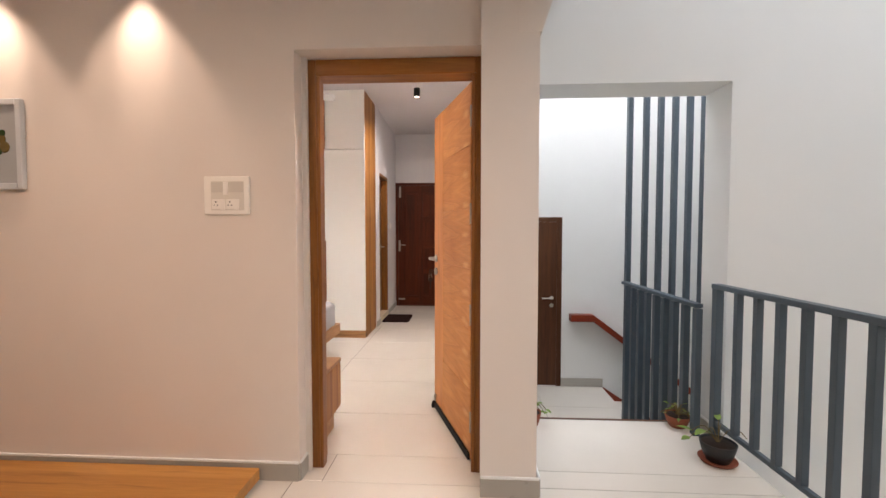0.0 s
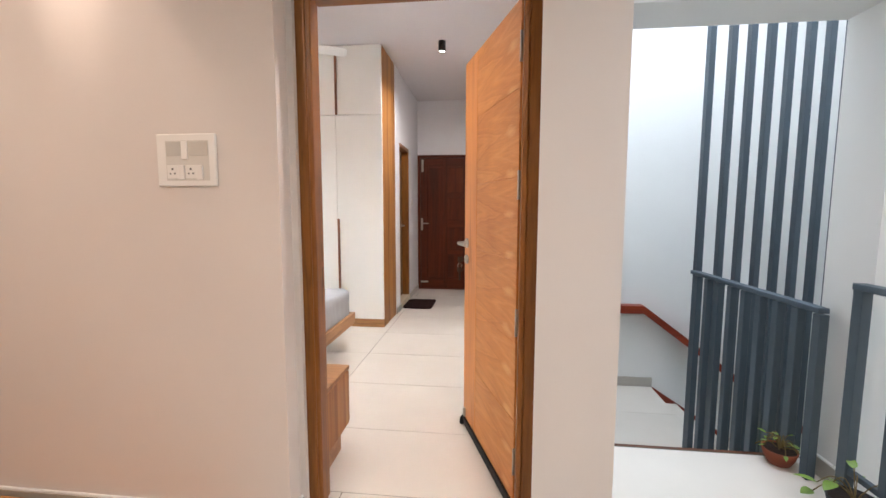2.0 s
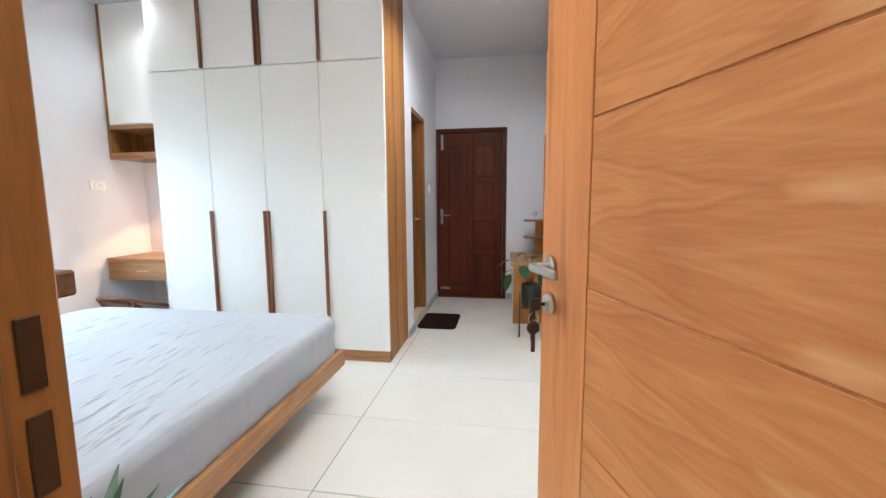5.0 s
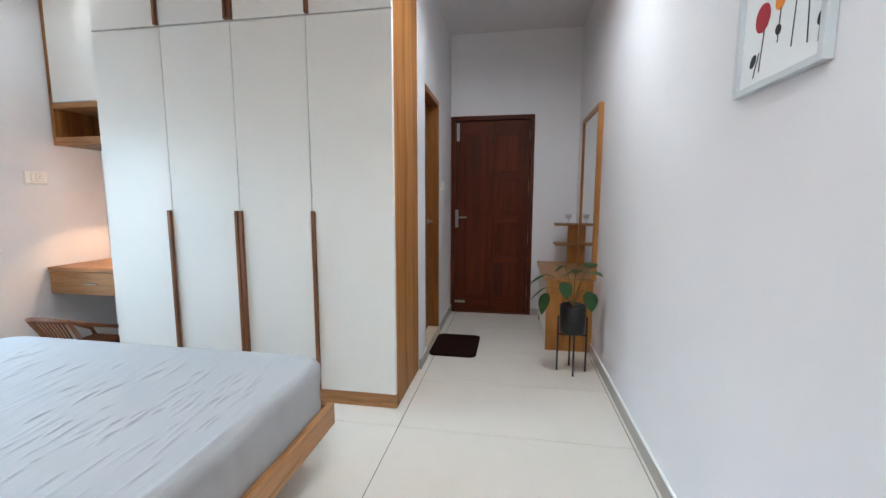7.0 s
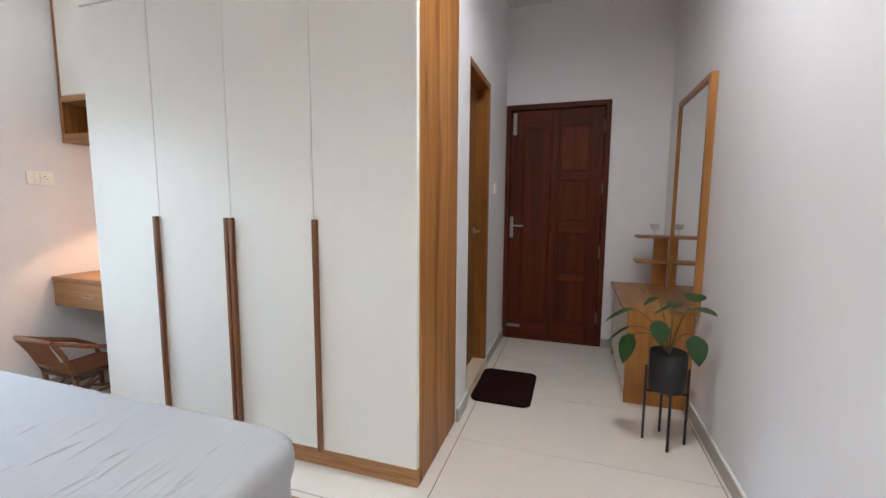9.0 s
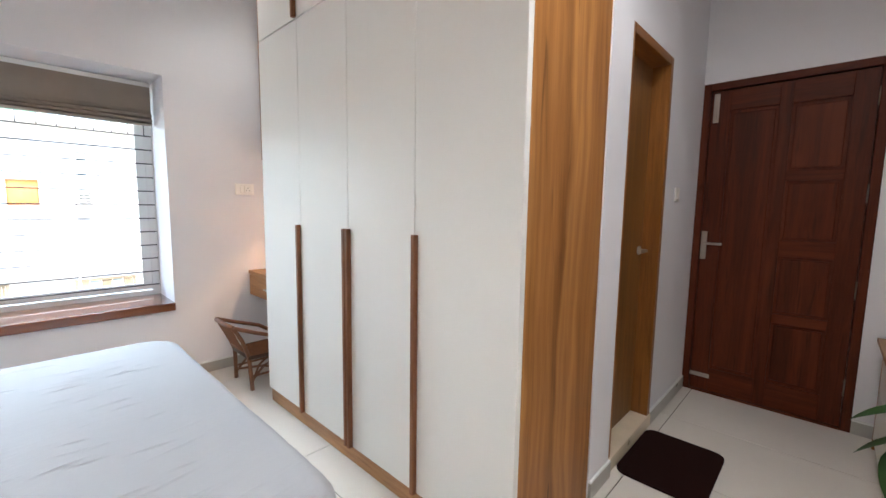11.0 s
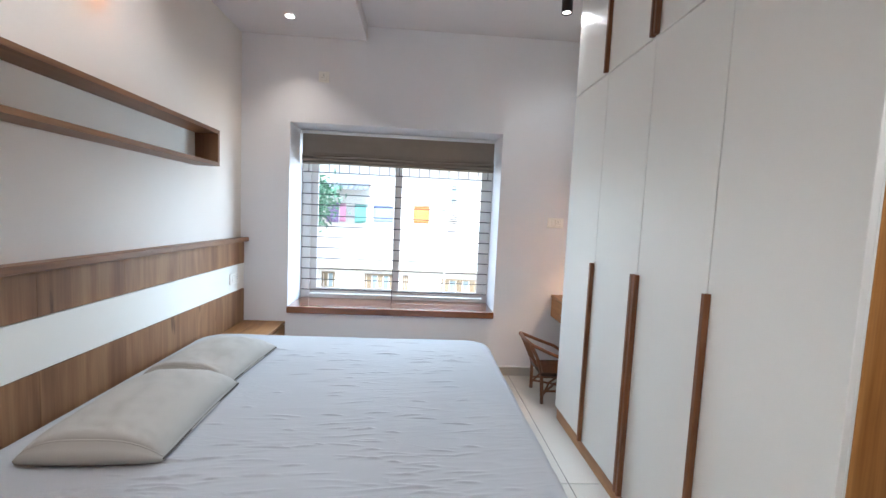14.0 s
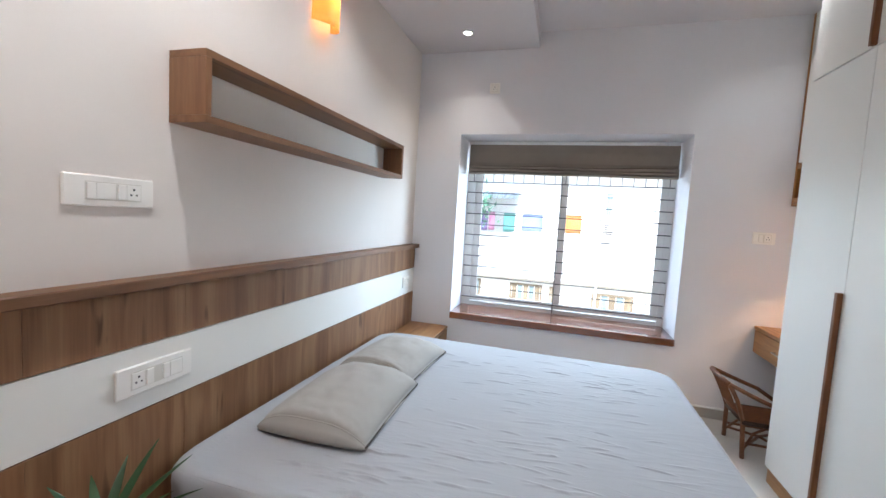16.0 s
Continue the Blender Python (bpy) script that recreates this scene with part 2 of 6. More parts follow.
STAIRD = wood("stair_door_wood", rgb("3d2110"), rgb("57311a"), rgb("6b4023"), "z", 0.4, 6.0)
GRIP = wood("wardrobe_grip_wood", rgb("5c3420"), rgb("82502f"), rgb("9c6a47"), "z", 0.4, 8.0)
REDWOOD = wood("handrail_wood", rgb("6b2312"), rgb("8c3520"), rgb("a0482e"), "x", 0.35, 8.0)
PLATWOOD = wood("platform_wood", rgb("a0662c"), rgb("c18743"), rgb("d39c5a"), "x", 0.35, 6.0, True)
LAMWHITE = surface("white_laminate", rgb("ebe9e2"), 0.38, 0.012, 2, 220, 0.03)
PLASTIC = surface("white_plastic", rgb("f4f1ea"), 0.35, 0.01, 4, 100, 0.0)
# darker copy of the white plastic paints the shade round the modules
PLASTIC_S = surface("shaded_plastic", rgb("dedad0"), 0.45, 0.01, 4, 100, 0.0)
PLASTIC_G = surface("grey_plastic", rgb("cfcbc1"), 0.4, 0.01, 4, 100, 0.0)
DARK = surface("dark_holes", rgb("1c1a18"), 0.6, 0.05, 4, 100, 0.0)
BLACK = surface("black_powder_coat", rgb("17181b"), 0.45, 0.08, 10, 200, 0.05)
GREY_METAL = surface("charcoal_paint", rgb("44525c"), 0.42, 0.06, 5, 160, 0.05)
STEEL = surface("brushed_steel", rgb("b8b2a8"), 0.32, 0.05, 10, 200, 0.03, metal=1.0)
IRON = surface("dark_iron", rgb("4b4038"), 0.4, 0.1, 20, 200, 0.05, metal=0.8)
RUBBER = surface("rubber", rgb("14110f"), 0.85, 0.1, 20, 200, 0.2)
MATFIBRE = surface("mat_fibre", rgb("241210"), 0.95, 0.25, 30, 400, 0.8, depth=0.004, gloss=0.1)


def creased(name, color):
    """Cotton pulled into short sharp creases that run along y."""
    k = Nodes(name)
    v = k.coords()
    col = k.ramp(k.noise(v, 2.0, 5.0), [(0.3, shade(color, 0.97)), (0.7, shade(color, 1.02))])
    k.link(col, k.b.inputs["Base Color"])
    k.b.inputs["Roughness"].default_value = 0.85
    nil, one = (0, 0, 0, 1), (1, 1, 1, 1)
    a = k.ramp(k.noise(k.coords((1, 0.13, 1)), 20.0, 1.5, 0.5, 0.25), [(0.455, nil), (0.5, one), (0.525, nil)])
    b = k.ramp(k.noise(k.coords((1, 0.16, 1)), 44.0, 1.0, 0.5, 0.2), [(0.44, nil), (0.5, one), (0.53, nil)])
    here = k.ramp(k.noise(v, 2.6, 2.0), [(0.47, nil), (0.66, one)])
    there = k.ramp(k.noise(v, 3.4, 2.0), [(0.53, nil), (0.68, one)])
    both = k.mix(1.0, k.mix(1.0, a, here, "MULTIPLY"), k.mix(1.0, b, there, "MULTIPLY"), "ADD")
    weave = k.n("ShaderNodeBump", Strength=0.12, Distance=0.001)
    k.link(k.noise(v, 500.0, 2.0), weave.inputs["Height"])
    crease = k.n("ShaderNodeBump", Strength=0.22, Distance=0.004)
    k.link(both, crease.inputs["Height"])
    k.link(weave.outputs[0], crease.inputs["Normal"])
    k.link(crease.outputs[0], k.b.inputs["Normal"])
    return k.m


SHEET = creased("bed_sheet", rgb("a8a9ab"))
PILLOW = surface("pillow_cotton", rgb("a5a098"), 0.88, 0.03, 3, 500, 0.18)
PIPING = surface("pillow_piping", rgb("4a423c"), 0.85, 0.05, 5, 300, 0.1)
BLIND = surface("blind_linen", rgb("8d8276"), 0.9, 0.06, 6, 500, 0.35)
ALU = surface("window_frame_paint", rgb("e6e6e4"), 0.4, 0.02, 5, 120, 0.0)
BARS = surface("grille_paint", rgb("3a3b40"), 0.5, 0.05, 5, 120, 0.0)
LEAFM = surface("plant_leaf", rgb("26451f"), 0.45, 0.3, 12, 80, 0.1)
LEAFL = surface("pothos_leaf", rgb("6f8f34"), 0.4, 0.3, 14, 80, 0.1)
STEMM = surface("plant_stem", rgb("6b5a30"), 0.6, 0.2, 12, 80, 0.1)
SOIL = surface("soil", rgb("2b1d14"), 0.95, 0.3, 30, 200, 0.8, depth=0.01)
TERRA = surface("terracotta", rgb("8a4a33"), 0.8, 0.1, 9, 150, 0.2)
CANE = surface("rattan_cane", rgb("754a2c"), 0.45, 0.3, 25, 200, 0.2)
CANE_D = surface("rattan_binding", rgb("36200f"), 0.5, 0.3, 25, 200, 0.2)
MARBLE = surface("threshold_stone", rgb("d8c9ae"), 0.3, 0.08, 8, 80, 0.03)
FRAMEGREY = surface("grey_frame", rgb("a9aeb0"), 0.4, 0.04, 6, 120, 0.05)
FRAMEPALE = surface("pale_frame", rgb("cdd3d6"), 0.35, 0.03, 6, 120, 0.03)
PAPER = surface("print_paper", rgb("e9ecec"), 0.7, 0.01, 4, 200, 0.0)
RED = surface("red_ink", rgb("a81f32"), 0.7, 0.05, 9, 200, 0.0)
ORANGE = surface("orange_ink", rgb("e08a2a"), 0.7, 0.05, 9, 200, 0.0)
INK = surface("black_ink", rgb("1d1f24"), 0.7, 0.05, 9, 200, 0.0)
FANW = surface("fan_enamel", rgb("e2e2e0"), 0.3, 0.02, 5, 100, 0.0)
SHADE_L = glow("lamp_shade_glow", (1.0, 0.42, 0.10, 1), 0.08, rgb("e0a050"))
LENS_W = glow("lamp_lens", (1.0, 0.9, 0.8, 1), 1.6)
mirror_k = Nodes("mirror_silver")
mirror_k.b.inputs["Base Color"].default_value = (0.86, 0.88, 0.88, 1)
mirror_k.b.inputs["Metallic"].default_value, mirror_k.b.inputs["Roughness"].default_value = 1.0, 0.03
MIRROR = mirror_k.m


def clear_glass(name, gloss=0.07):
    k = Nodes(name)
    tr, gl, mx = k.n("ShaderNodeBsdfTransparent"), k.n("ShaderNodeBsdfGlossy", Roughness=0.02), k.n("ShaderNodeMixShader")
    mx.inputs[0].default_value = gloss
    k.link(tr.outputs[0], mx.inputs[1])
    k.link(gl.outputs[0], mx.inputs[2])
    k.link(mx.outputs[0], k.t.nodes["Material Output"].inputs["Surface"])
    return k.m


GLASS = clear_glass("window_glass")
GLASS_T = clear_glass("tumbler_glass", 0.18)


# ---- mesh helpers ----
def box(bm, a, b, bevel=0.0, seg=1):
    lo, hi = [min(p, q) for p, q in zip(a, b)], [max(p, q) for p, q in zip(a, b)]
    v = [bm.verts.new((x, y, z)) for x in (lo[0], hi[0]) for y in (lo[1], hi[1]) for z in (lo[2], hi[2])]
    fs = [bm.faces.new([v[i] for i in q]) for q in ((0, 1, 3, 2), (4, 6, 7, 5), (0, 4, 5, 1), (2, 3, 7, 6), (0, 2, 6, 4), (1, 5, 7, 3))]
    if bevel:
        es = list({e for f in fs for e in f.edges})
        bmesh.ops.bevel(bm, geom=es, offset=bevel, segments=seg, affect="EDGES", profile=0.5)
    return bm


def B(a, b, bevel=0.0, seg=1):
    return box(bmesh.new(), a, b, bevel, seg)


def tube(bm, pts, r, seg=8, r1=None, caps=True):
    pts = [Vector(p) for p in pts]
    rings, side = [], None
    for i, p in enumerate(pts):
        d = (pts[min(i + 1, len(pts) - 1)] - pts[max(i - 1, 0)]).normalized()
        if side is None:
            side = d.orthogonal().normalized()
        side = (side - d * side.dot(d)).normalized()
        up = d.cross(side)
        k = r if r1 is None else r + (r1 - r) * i / (len(pts) - 1)
        rings.append([bm.verts.new(p + (side * math.cos(a) + up * math.sin(a)) * k) for a in (2 * math.pi * j / seg for j in range(seg))])
    for a, b in zip(rings, rings[1:]):
        for j in range(seg):
            f = bm.faces.new((a[j], a[(j + 1) % seg], b[(j + 1) % seg], b[j]))
            f.smooth = seg > 6
    if caps:
        bm.faces.new(rings[0][::-1])
        bm.faces.new(rings[-1])
    return bm


def T(pts, r, seg=8, r1=None):
    return tube(bmesh.new(), pts, r, seg, r1)


def lathe(bm, centre, profile, seg=24, axis="z"):
    """profile: rows of radius and height; open ends are closed by a fan."""
    c = Vector(centre)
    rings = []
    for r, h in profile:
        ring = []
        for j in range(seg):
            a = 2 * math.pi * j / seg
            p = {"z": (r * math.cos(a), r * math.sin(a), h), "y": (r * math.cos(a), h, r * math.sin(a)), "x": (h, r * math.cos(a), r * math.sin(a))}[axis]
            ring.append(bm.verts.new(c + Vector(p)))
        rings.append(ring)
    for a, b in zip(rings, rings[1:]):
        for j in range(seg):
            f = bm.faces.new((a[j], a[(j + 1) % seg], b[(j + 1) % seg], b[j]))
            f.smooth = True
    bm.faces.new(rings[0][::-1])
    bm.faces.new(rings[-1])
    return bm


def L(centre, profile, seg=24, axis="z"):
    return lathe(bmesh.new(), centre, profile, seg, axis)


def at_world(ob):
    return ob.matrix_basis.translation + (at_world(ob.parent) if ob.parent else Vector((0, 0, 0)))


def mesh_of(name, bm, material, base=(0, 0, 0), smooth=False):
    bmesh.ops.recalc_face_normals(bm, faces=bm.faces[:])
    bmesh.ops.translate(bm, verts=bm.verts[:], vec=-Vector(base))
    me = bpy.data.meshes.new(name)
    bm.to_mesh(me)
    bm.free()
    me.materials.append(material)
    if smooth:
        me.polygons.foreach_set("use_smooth", [True] * len(me.polygons))
    return me


def part(name, bm, material, parent, label="", smooth=False):
    ob = new(name, mesh_of(name, bm, material, at_world(parent), smooth))
    ob.parent = parent
    return tagged(ob, label)


def thing(name, base, label, category, group="", kind=""):
    ob = new(name)
    ob.empty_display_size = 0.1
    ob.location = base
    return tagged(ob, label, category, group, kind)


def solo(name, bm, material, label, category, base=(0, 0, 0), group="", kind="", smooth=False):
    ob = new(name, mesh_of(name, bm, material, base, smooth))
    ob.location = base
    return tagged(ob, label, category, group, kind)


def struct(name, bm, material, label, category="wall"):
    return solo(name, bm, material, label, category, kind="structure")


def boxes(*pairs):
    bm = bmesh.new()
    for p in pairs:
        box(bm, *p)
    return bm


# ---- plan ----
WIN_X, EAST_X = -3.665, 0.237          # bedroom west and east faces
SOUTH_Y, EXIT_Y = 2.53, 7.18           # bedroom south face, far door's wall
OUT_Y = 2.285                          # lounge face of the door wall
BATH_X, NOOK_Y = -1.062, 5.665         # corridor west face, wall behind the wardrobe
CEIL_Z, SOFFIT_Z = 2.89, 2.775
COR_X = 0.455                          # landing face of the bedroom's east wall
DL, DR, DH = -0.712, 0.222, 2.118      # entry opening
WY0, WY1, WZ0, WZ1 = 2.92, 4.687, 0.51, 2.096
WGX = -4.12                            # outer face of the window wall

# walls
struct("wall_south", boxes(((-4.3, OUT_Y, 0), (DL, SOUTH_Y, 3.2)), ((DL - 0.001, OUT_Y + 0.085, 0), (DL + 0.026, 2.392, DH)), ((DR, 2.30, 0), (COR_X, SOUTH_Y, 3.2)), ((DL, OUT_Y, DH), (DR, SOUTH_Y, 3.2))),
       PAINT_LOUNGE, "pale pinkish painted plaster wall with the entry opening")
PIL_X, PIL_Y = 0.184, 2.215             # pillar corner beside the entry
bm = bmesh.new()
foot = [(PIL_X, PIL_Y), (COR_X - 0.008, PIL_Y), (COR_X, 2.30), (DR, 2.30)]
lo, hi = [bm.verts.new((x, y, 0)) for x, y in foot], [bm.verts.new((x, y, 3.2)) for x, y in foot]
bm.faces.new(lo[::-1]), bm.faces.new(hi)
for i in range(4):
    bm.faces.new((lo[i], lo[(i + 1) % 4], hi[(i + 1) % 4], hi[i]))
struct("pillar", bm, PAINT_LOUNGE, "pale pinkish plaster pillar beside the entry", "pillar")
struct("wall_east", boxes(((EAST_X, SOUTH_Y, 0), (COR_X, EXIT_Y + 0.22, 3.2))), PAINT, "pale painted plaster wall along the passage")
struct("wall_west", boxes(((WGX, SOUTH_Y, 0), (WIN_X, WY0, 3.2)), ((WGX, WY1, 0), (WIN_X, NOOK_Y + 0.15, 3.2)),
                          ((WGX, WY0, 0), (WIN_X, WY1, WZ0)), ((WGX, WY0, WZ1), (WIN_X, WY1, 3.2))), PAINT, "pale painted wall round the deep window")
struct("wall_nook", boxes(((WIN_X, NOOK_Y, 0), (BATH_X, NOOK_Y + 0.15, 3.2))), PAINT, "painted wall behind the wardrobe and desk")
BY0, BY1, BZ = 5.812, 6.44, 2.062
struct("wall_bath", boxes(((BATH_X - 0.15, NOOK_Y + 0.15, 0), (BATH_X, BY0, 3.2)), ((BATH_X - 0.15, BY1, 0), (BATH_X, EXIT_Y, 3.2)),
                          ((BATH_X - 0.15, BY0, BZ), (BATH_X, BY1, 3.2)), ((BATH_X, 5.594, 0), (BATH_X + 0.016, BY0, CEIL_Z))), PAINT, "painted corridor wall with the bathroom opening")
EX0, EX1, EZ = -1.058, -0.2, 2.08
struct("wall_north", boxes(((BATH_X - 0.15, EXIT_Y, 0), (EX0, EXIT_Y + 0.22, 3.2)), ((EX1, EXIT_Y, 0), (EAST_X, EXIT_Y + 0.22, 3.2)),
                           ((EX0, EXIT_Y, EZ), (EX1, EXIT_Y + 0.22, 3.2)), ((EX0, EXIT_Y + 0.2, 0), (EX1, EXIT_Y + 0.22, EZ))), PAINT, "painted end wall round the dark door")
# ceilings
struct("ceiling", boxes(((WIN_X, 3.525, CEIL_Z), (EAST_X, EXIT_Y, CEIL_Z + 0.2))), CEIL, "flat painted ceiling slab", "ceiling")
struct("ceiling_soffit", boxes(((WIN_X, SOUTH_Y, SOFFIT_Z), (EAST_X, 3.525, CEIL_Z + 0.2))), CEIL, "dropped ceiling strip over the bed head", "ceiling")
# bathroom shell behind its door
struct("wall_bathroom_inner", boxes(((BATH_X - 0.9, NOOK_Y + 0.15, 0), (BATH_X - 0.85, EXIT_Y, 2.9))), PAINT, "plain wall inside the bathroom")

# lounge and landing shell
LC = 2.65
struct("wall_lounge_west", boxes(((-4.45, -3.2, 0), (-4.3, OUT_Y, 5.2))), PAINT_LOUNGE, "plain lounge wall")
struct("wall_lounge_back", boxes(((-4.3, -3.35, -2.9), (5.2, -3.2, 5.2))), PAINT_LOUNGE, "plain lounge wall")
struct("ceiling_lounge", boxes(((-4.3, -3.2, LC), (COR_X + 0.35, OUT_Y, LC + 0.2))), CEIL, "flat painted lounge ceiling", "ceiling")
bm = bmesh.new()
prof = [(COR_X - 0.10, 2.14), (COR_X, 2.14), (COR_X + 0.06, 2.32), (COR_X + 0.35, 3.2), (COR_X - 0.10, 3.2)]
fr = [bm.verts.new((x, PIL_Y - 0.003, z)) for x, z in prof]
bk = [bm.verts.new((x, SOUTH_Y, z)) for x, z in prof]
bm.faces.new(fr), bm.faces.new(bk[::-1])
for i in range(5):
    bm.faces.new((fr[i], bk[i], bk[(i + 1) % 5], fr[(i + 1) % 5]))
struct("beam_haunch", bm, PAINT_LOUNGE, "sloped plaster haunch under the beam", "beam")
JX, LY0, LY1, LZ = 1.60, 2.72, 2.97, 2.085
struct("wall_stair", boxes(((JX, LY0, -2.9), (5.2, LY1, 5.2)), ((COR_X, LY0, LZ), (JX, LY1, 5.2))), PAINT_WHITE, "white wall with the opening to the stairs")
struct("wall_atrium_east", boxes(((5.05, -3.2, -2.9), (5.2, LY0, 5.2))), PAINT_WHITE, "white wall across the void")
# closed and out of view; the daylight lamp hangs just under it
struct("ceiling_atrium", boxes(((COR_X + 0.35, -3.2, 5.1), (5.2, LY0, 5.3)), ((COR_X + 0.35, -3.2, LC), (COR_X + 0.5, OUT_Y, 5.2))), CEIL, "high ceiling over the void", "ceiling")
# unseen; made white so it throws light back up the void wall
struct("floor_atrium", boxes(((1.62, -3.2, -2.95), (5.2, LY0, -2.9))), PAINT_WHITE, "unseen white floor below the void, bounces light up", "floor")
struct("slab_landing", boxes(((-4.3, -3.2, -0.25), (1.62, OUT_Y, -0.0025)), ((COR_X - 0.02, OUT_Y, -0.25), (1.62, 3.04, -0.0025)), ((DL, OUT_Y, -0.25), (COR_X - 0.02, SOUTH_Y, -0.0025))), GROUT, "floor slab of the landing", "floor")
struct("slab_bedroom", boxes(((WGX, SOUTH_Y, -0.25), (COR_X - 0.02, EXIT_Y + 0.22, -0.0025))), GROUT, "floor slab of the bedroom", "floor")
# stairwell
SZ = -0.61
struct("wall_stair_far", boxes(((COR_X, 5.25, -2.9), (3.5, 5.4, 5.0))), PAINT_WHITE, "tall white wall of the stairwell")
struct("wall_stair_east", boxes(((3.35, LY1, -2.9), (3.5, 5.25, 5.0))), PAINT_WHITE, "tall white side wall of the stairwell")
struct("wall_stair_west", boxes(((COR_X - 0.002, 2.972, -2.9), (COR_X + 0.012, 5.25, 5.0))), PAINT_WHITE, "white wall beside the lower landing")
struct("ceiling_stair", boxes(((COR_X, LY1, 4.8), (3.5, 5.25, 5.0))), CEIL, "stairwell ceiling", "ceiling")
lower_floor = struct("stair_landing", boxes(((COR_X, 3.72, SZ - 0.2), (1.76, 5.25, SZ - 0.01))), GROUT, "white tiled lower stair landing", "floor")
for x0, x1 in ((COR_X + 0.013, 0.95), (0.95, 1.76)):
    for y0, y1 in ((3.762, 4.05), (4.05, 4.65), (4.65, 5.249)):
        part("tile", B((x0 + 0.0015, y0 + 0.0015, SZ - 0.0095), (x1 - 0.0015, y1 - 0.0015, SZ), 0.001), TILE, lower_floor)
bm = bmesh.new()
for i in range(3):
    box(bm, (COR_X, 3.04 + 0.24 * i, SZ - 0.3), (1.5, 3.28 + 0.24 * i, -0.155 * (i + 1)))
struct("stair_upper", bm, TILE, "short flight of white tiled steps", "stairs")
bm = bmesh.new()
for i in range(10):
    box(bm, (1.76 + 0.26 * i, 4.2, SZ - 0.17 * (i + 1) - 0.3), (2.02 + 0.26 * i, 5.25, SZ - 0.17 * (i + 1)))
struct("stair_lower", bm, TILE, "white tiled flight going down", "stairs")

# ---- floor tiles and skirting ----
tile_cache = {}


def tile_floor(name, x0, x1, y0, y1, px, py, label, holes=()):
    root = thing(name, (0, 0, 0), label, "floor", kind="structure")
    xs = sorted({x0, x1, *[px + 1.2 * i for i in range(-8, 8) if x0 < px + 1.2 * i < x1]})
    ys = sorted({y0, y1, *[py + 0.6 * i for i in range(-14, 14) if y0 < py + 0.6 * i < y1]})
    for a, b in zip(xs, xs[1:]):
        for c, d in zip(ys, ys[1:]):
            if b - a < 0.01 or d - c < 0.01:
                continue
            key = (round(b - a, 3), round(d - c, 3))
            if key not in tile_cache:
                w, h = key
                tile_cache[key] = mesh_of("tile", B((-w / 2 + 0.0019, -h / 2 + 0.0019, -0.012), (w / 2 - 0.0019, h / 2 - 0.0019, 0), 0.0012), TILE)
            ob = new("tile", tile_cache[key])
            ob.parent, ob.location = root, ((a + b) / 2, (c + d) / 2, 0)
    return root


def skirt(name, a, b, height=0.098, material=SKIRT):
    ob = struct(name, B((*a, 0.0), (*b, height - 0.012), 0.001), material, "grey tile skirting with its lit top painted pale", "baseboard")
    # white strip: the grout bevel plus the light on the ledge, as colour
    part("top_edge", B((*a, height - 0.012), (*b, height), 0.003), PAINT_WHITE, ob, "pale grout edge with the lit ledge painted in")
    return ob


# ---- entry door ----
FY0, FY1 = 2.393, 2.515
door_frame = thing("door_1", (-0.26, FY0, 0), "teak door frame with a rebated edge in the lounge wall", "door frame", kind="structure")
part("jamb", boxes(((DL + 0.002, FY0, 0), (-0.648, FY1, 2.115), 0.004), ((-0.6485, FY0, 0), (-0.628, FY0 + 0.055, 2.035), 0.004)), TEAK_Z, door_frame)
part("jamb", boxes(((0.165, FY0, 0), (DR - 0.002, FY1, 2.115), 0.004), ((0.145, FY0, 0), (0.1655, FY0 + 0.055, 2.035), 0.004)), TEAK_Z, door_frame)
part("head", boxes(((-0.648, FY0, 2.035), (0.165, FY1, 2.115), 0.004)), TEAK_X, door_frame)
BRONZE = surface("aged_bronze", rgb("4a3826"), 0.4, 0.15, 30, 200, 0.05, metal=0.7)
for z0, z1 in ((0.925, 1.01), (1.035, 1.11)):
    part("strike_plate", B((-0.648, FY1 - 0.045, z0), (-0.6455, FY1 - 0.022, z1), 0.001), BRONZE, door_frame, "dark bronze strike plate")

HINGE, LEAF_W = Vector((0.143, 2.495, 0)), 0.742
free = Vector((-0.100, 3.193, 0)) - HINGE
leaf_door = thing("door_leaf", HINGE, "orange-brown veneered door leaf standing ajar into the bedroom", "door")
leaf_door.rotation_euler.z = math.atan2(free.y, free.x)


def leaf_part(name, bm, material, parent, label="", smooth=False):
    """Built in the leaf's own frame: x from hinge to lock edge, y across, seen face at y = +0."""
    ob = new(name, mesh_of(name, bm, material, (0, 0, 0), smooth))
    ob.parent = parent
    return tagged(ob, label)


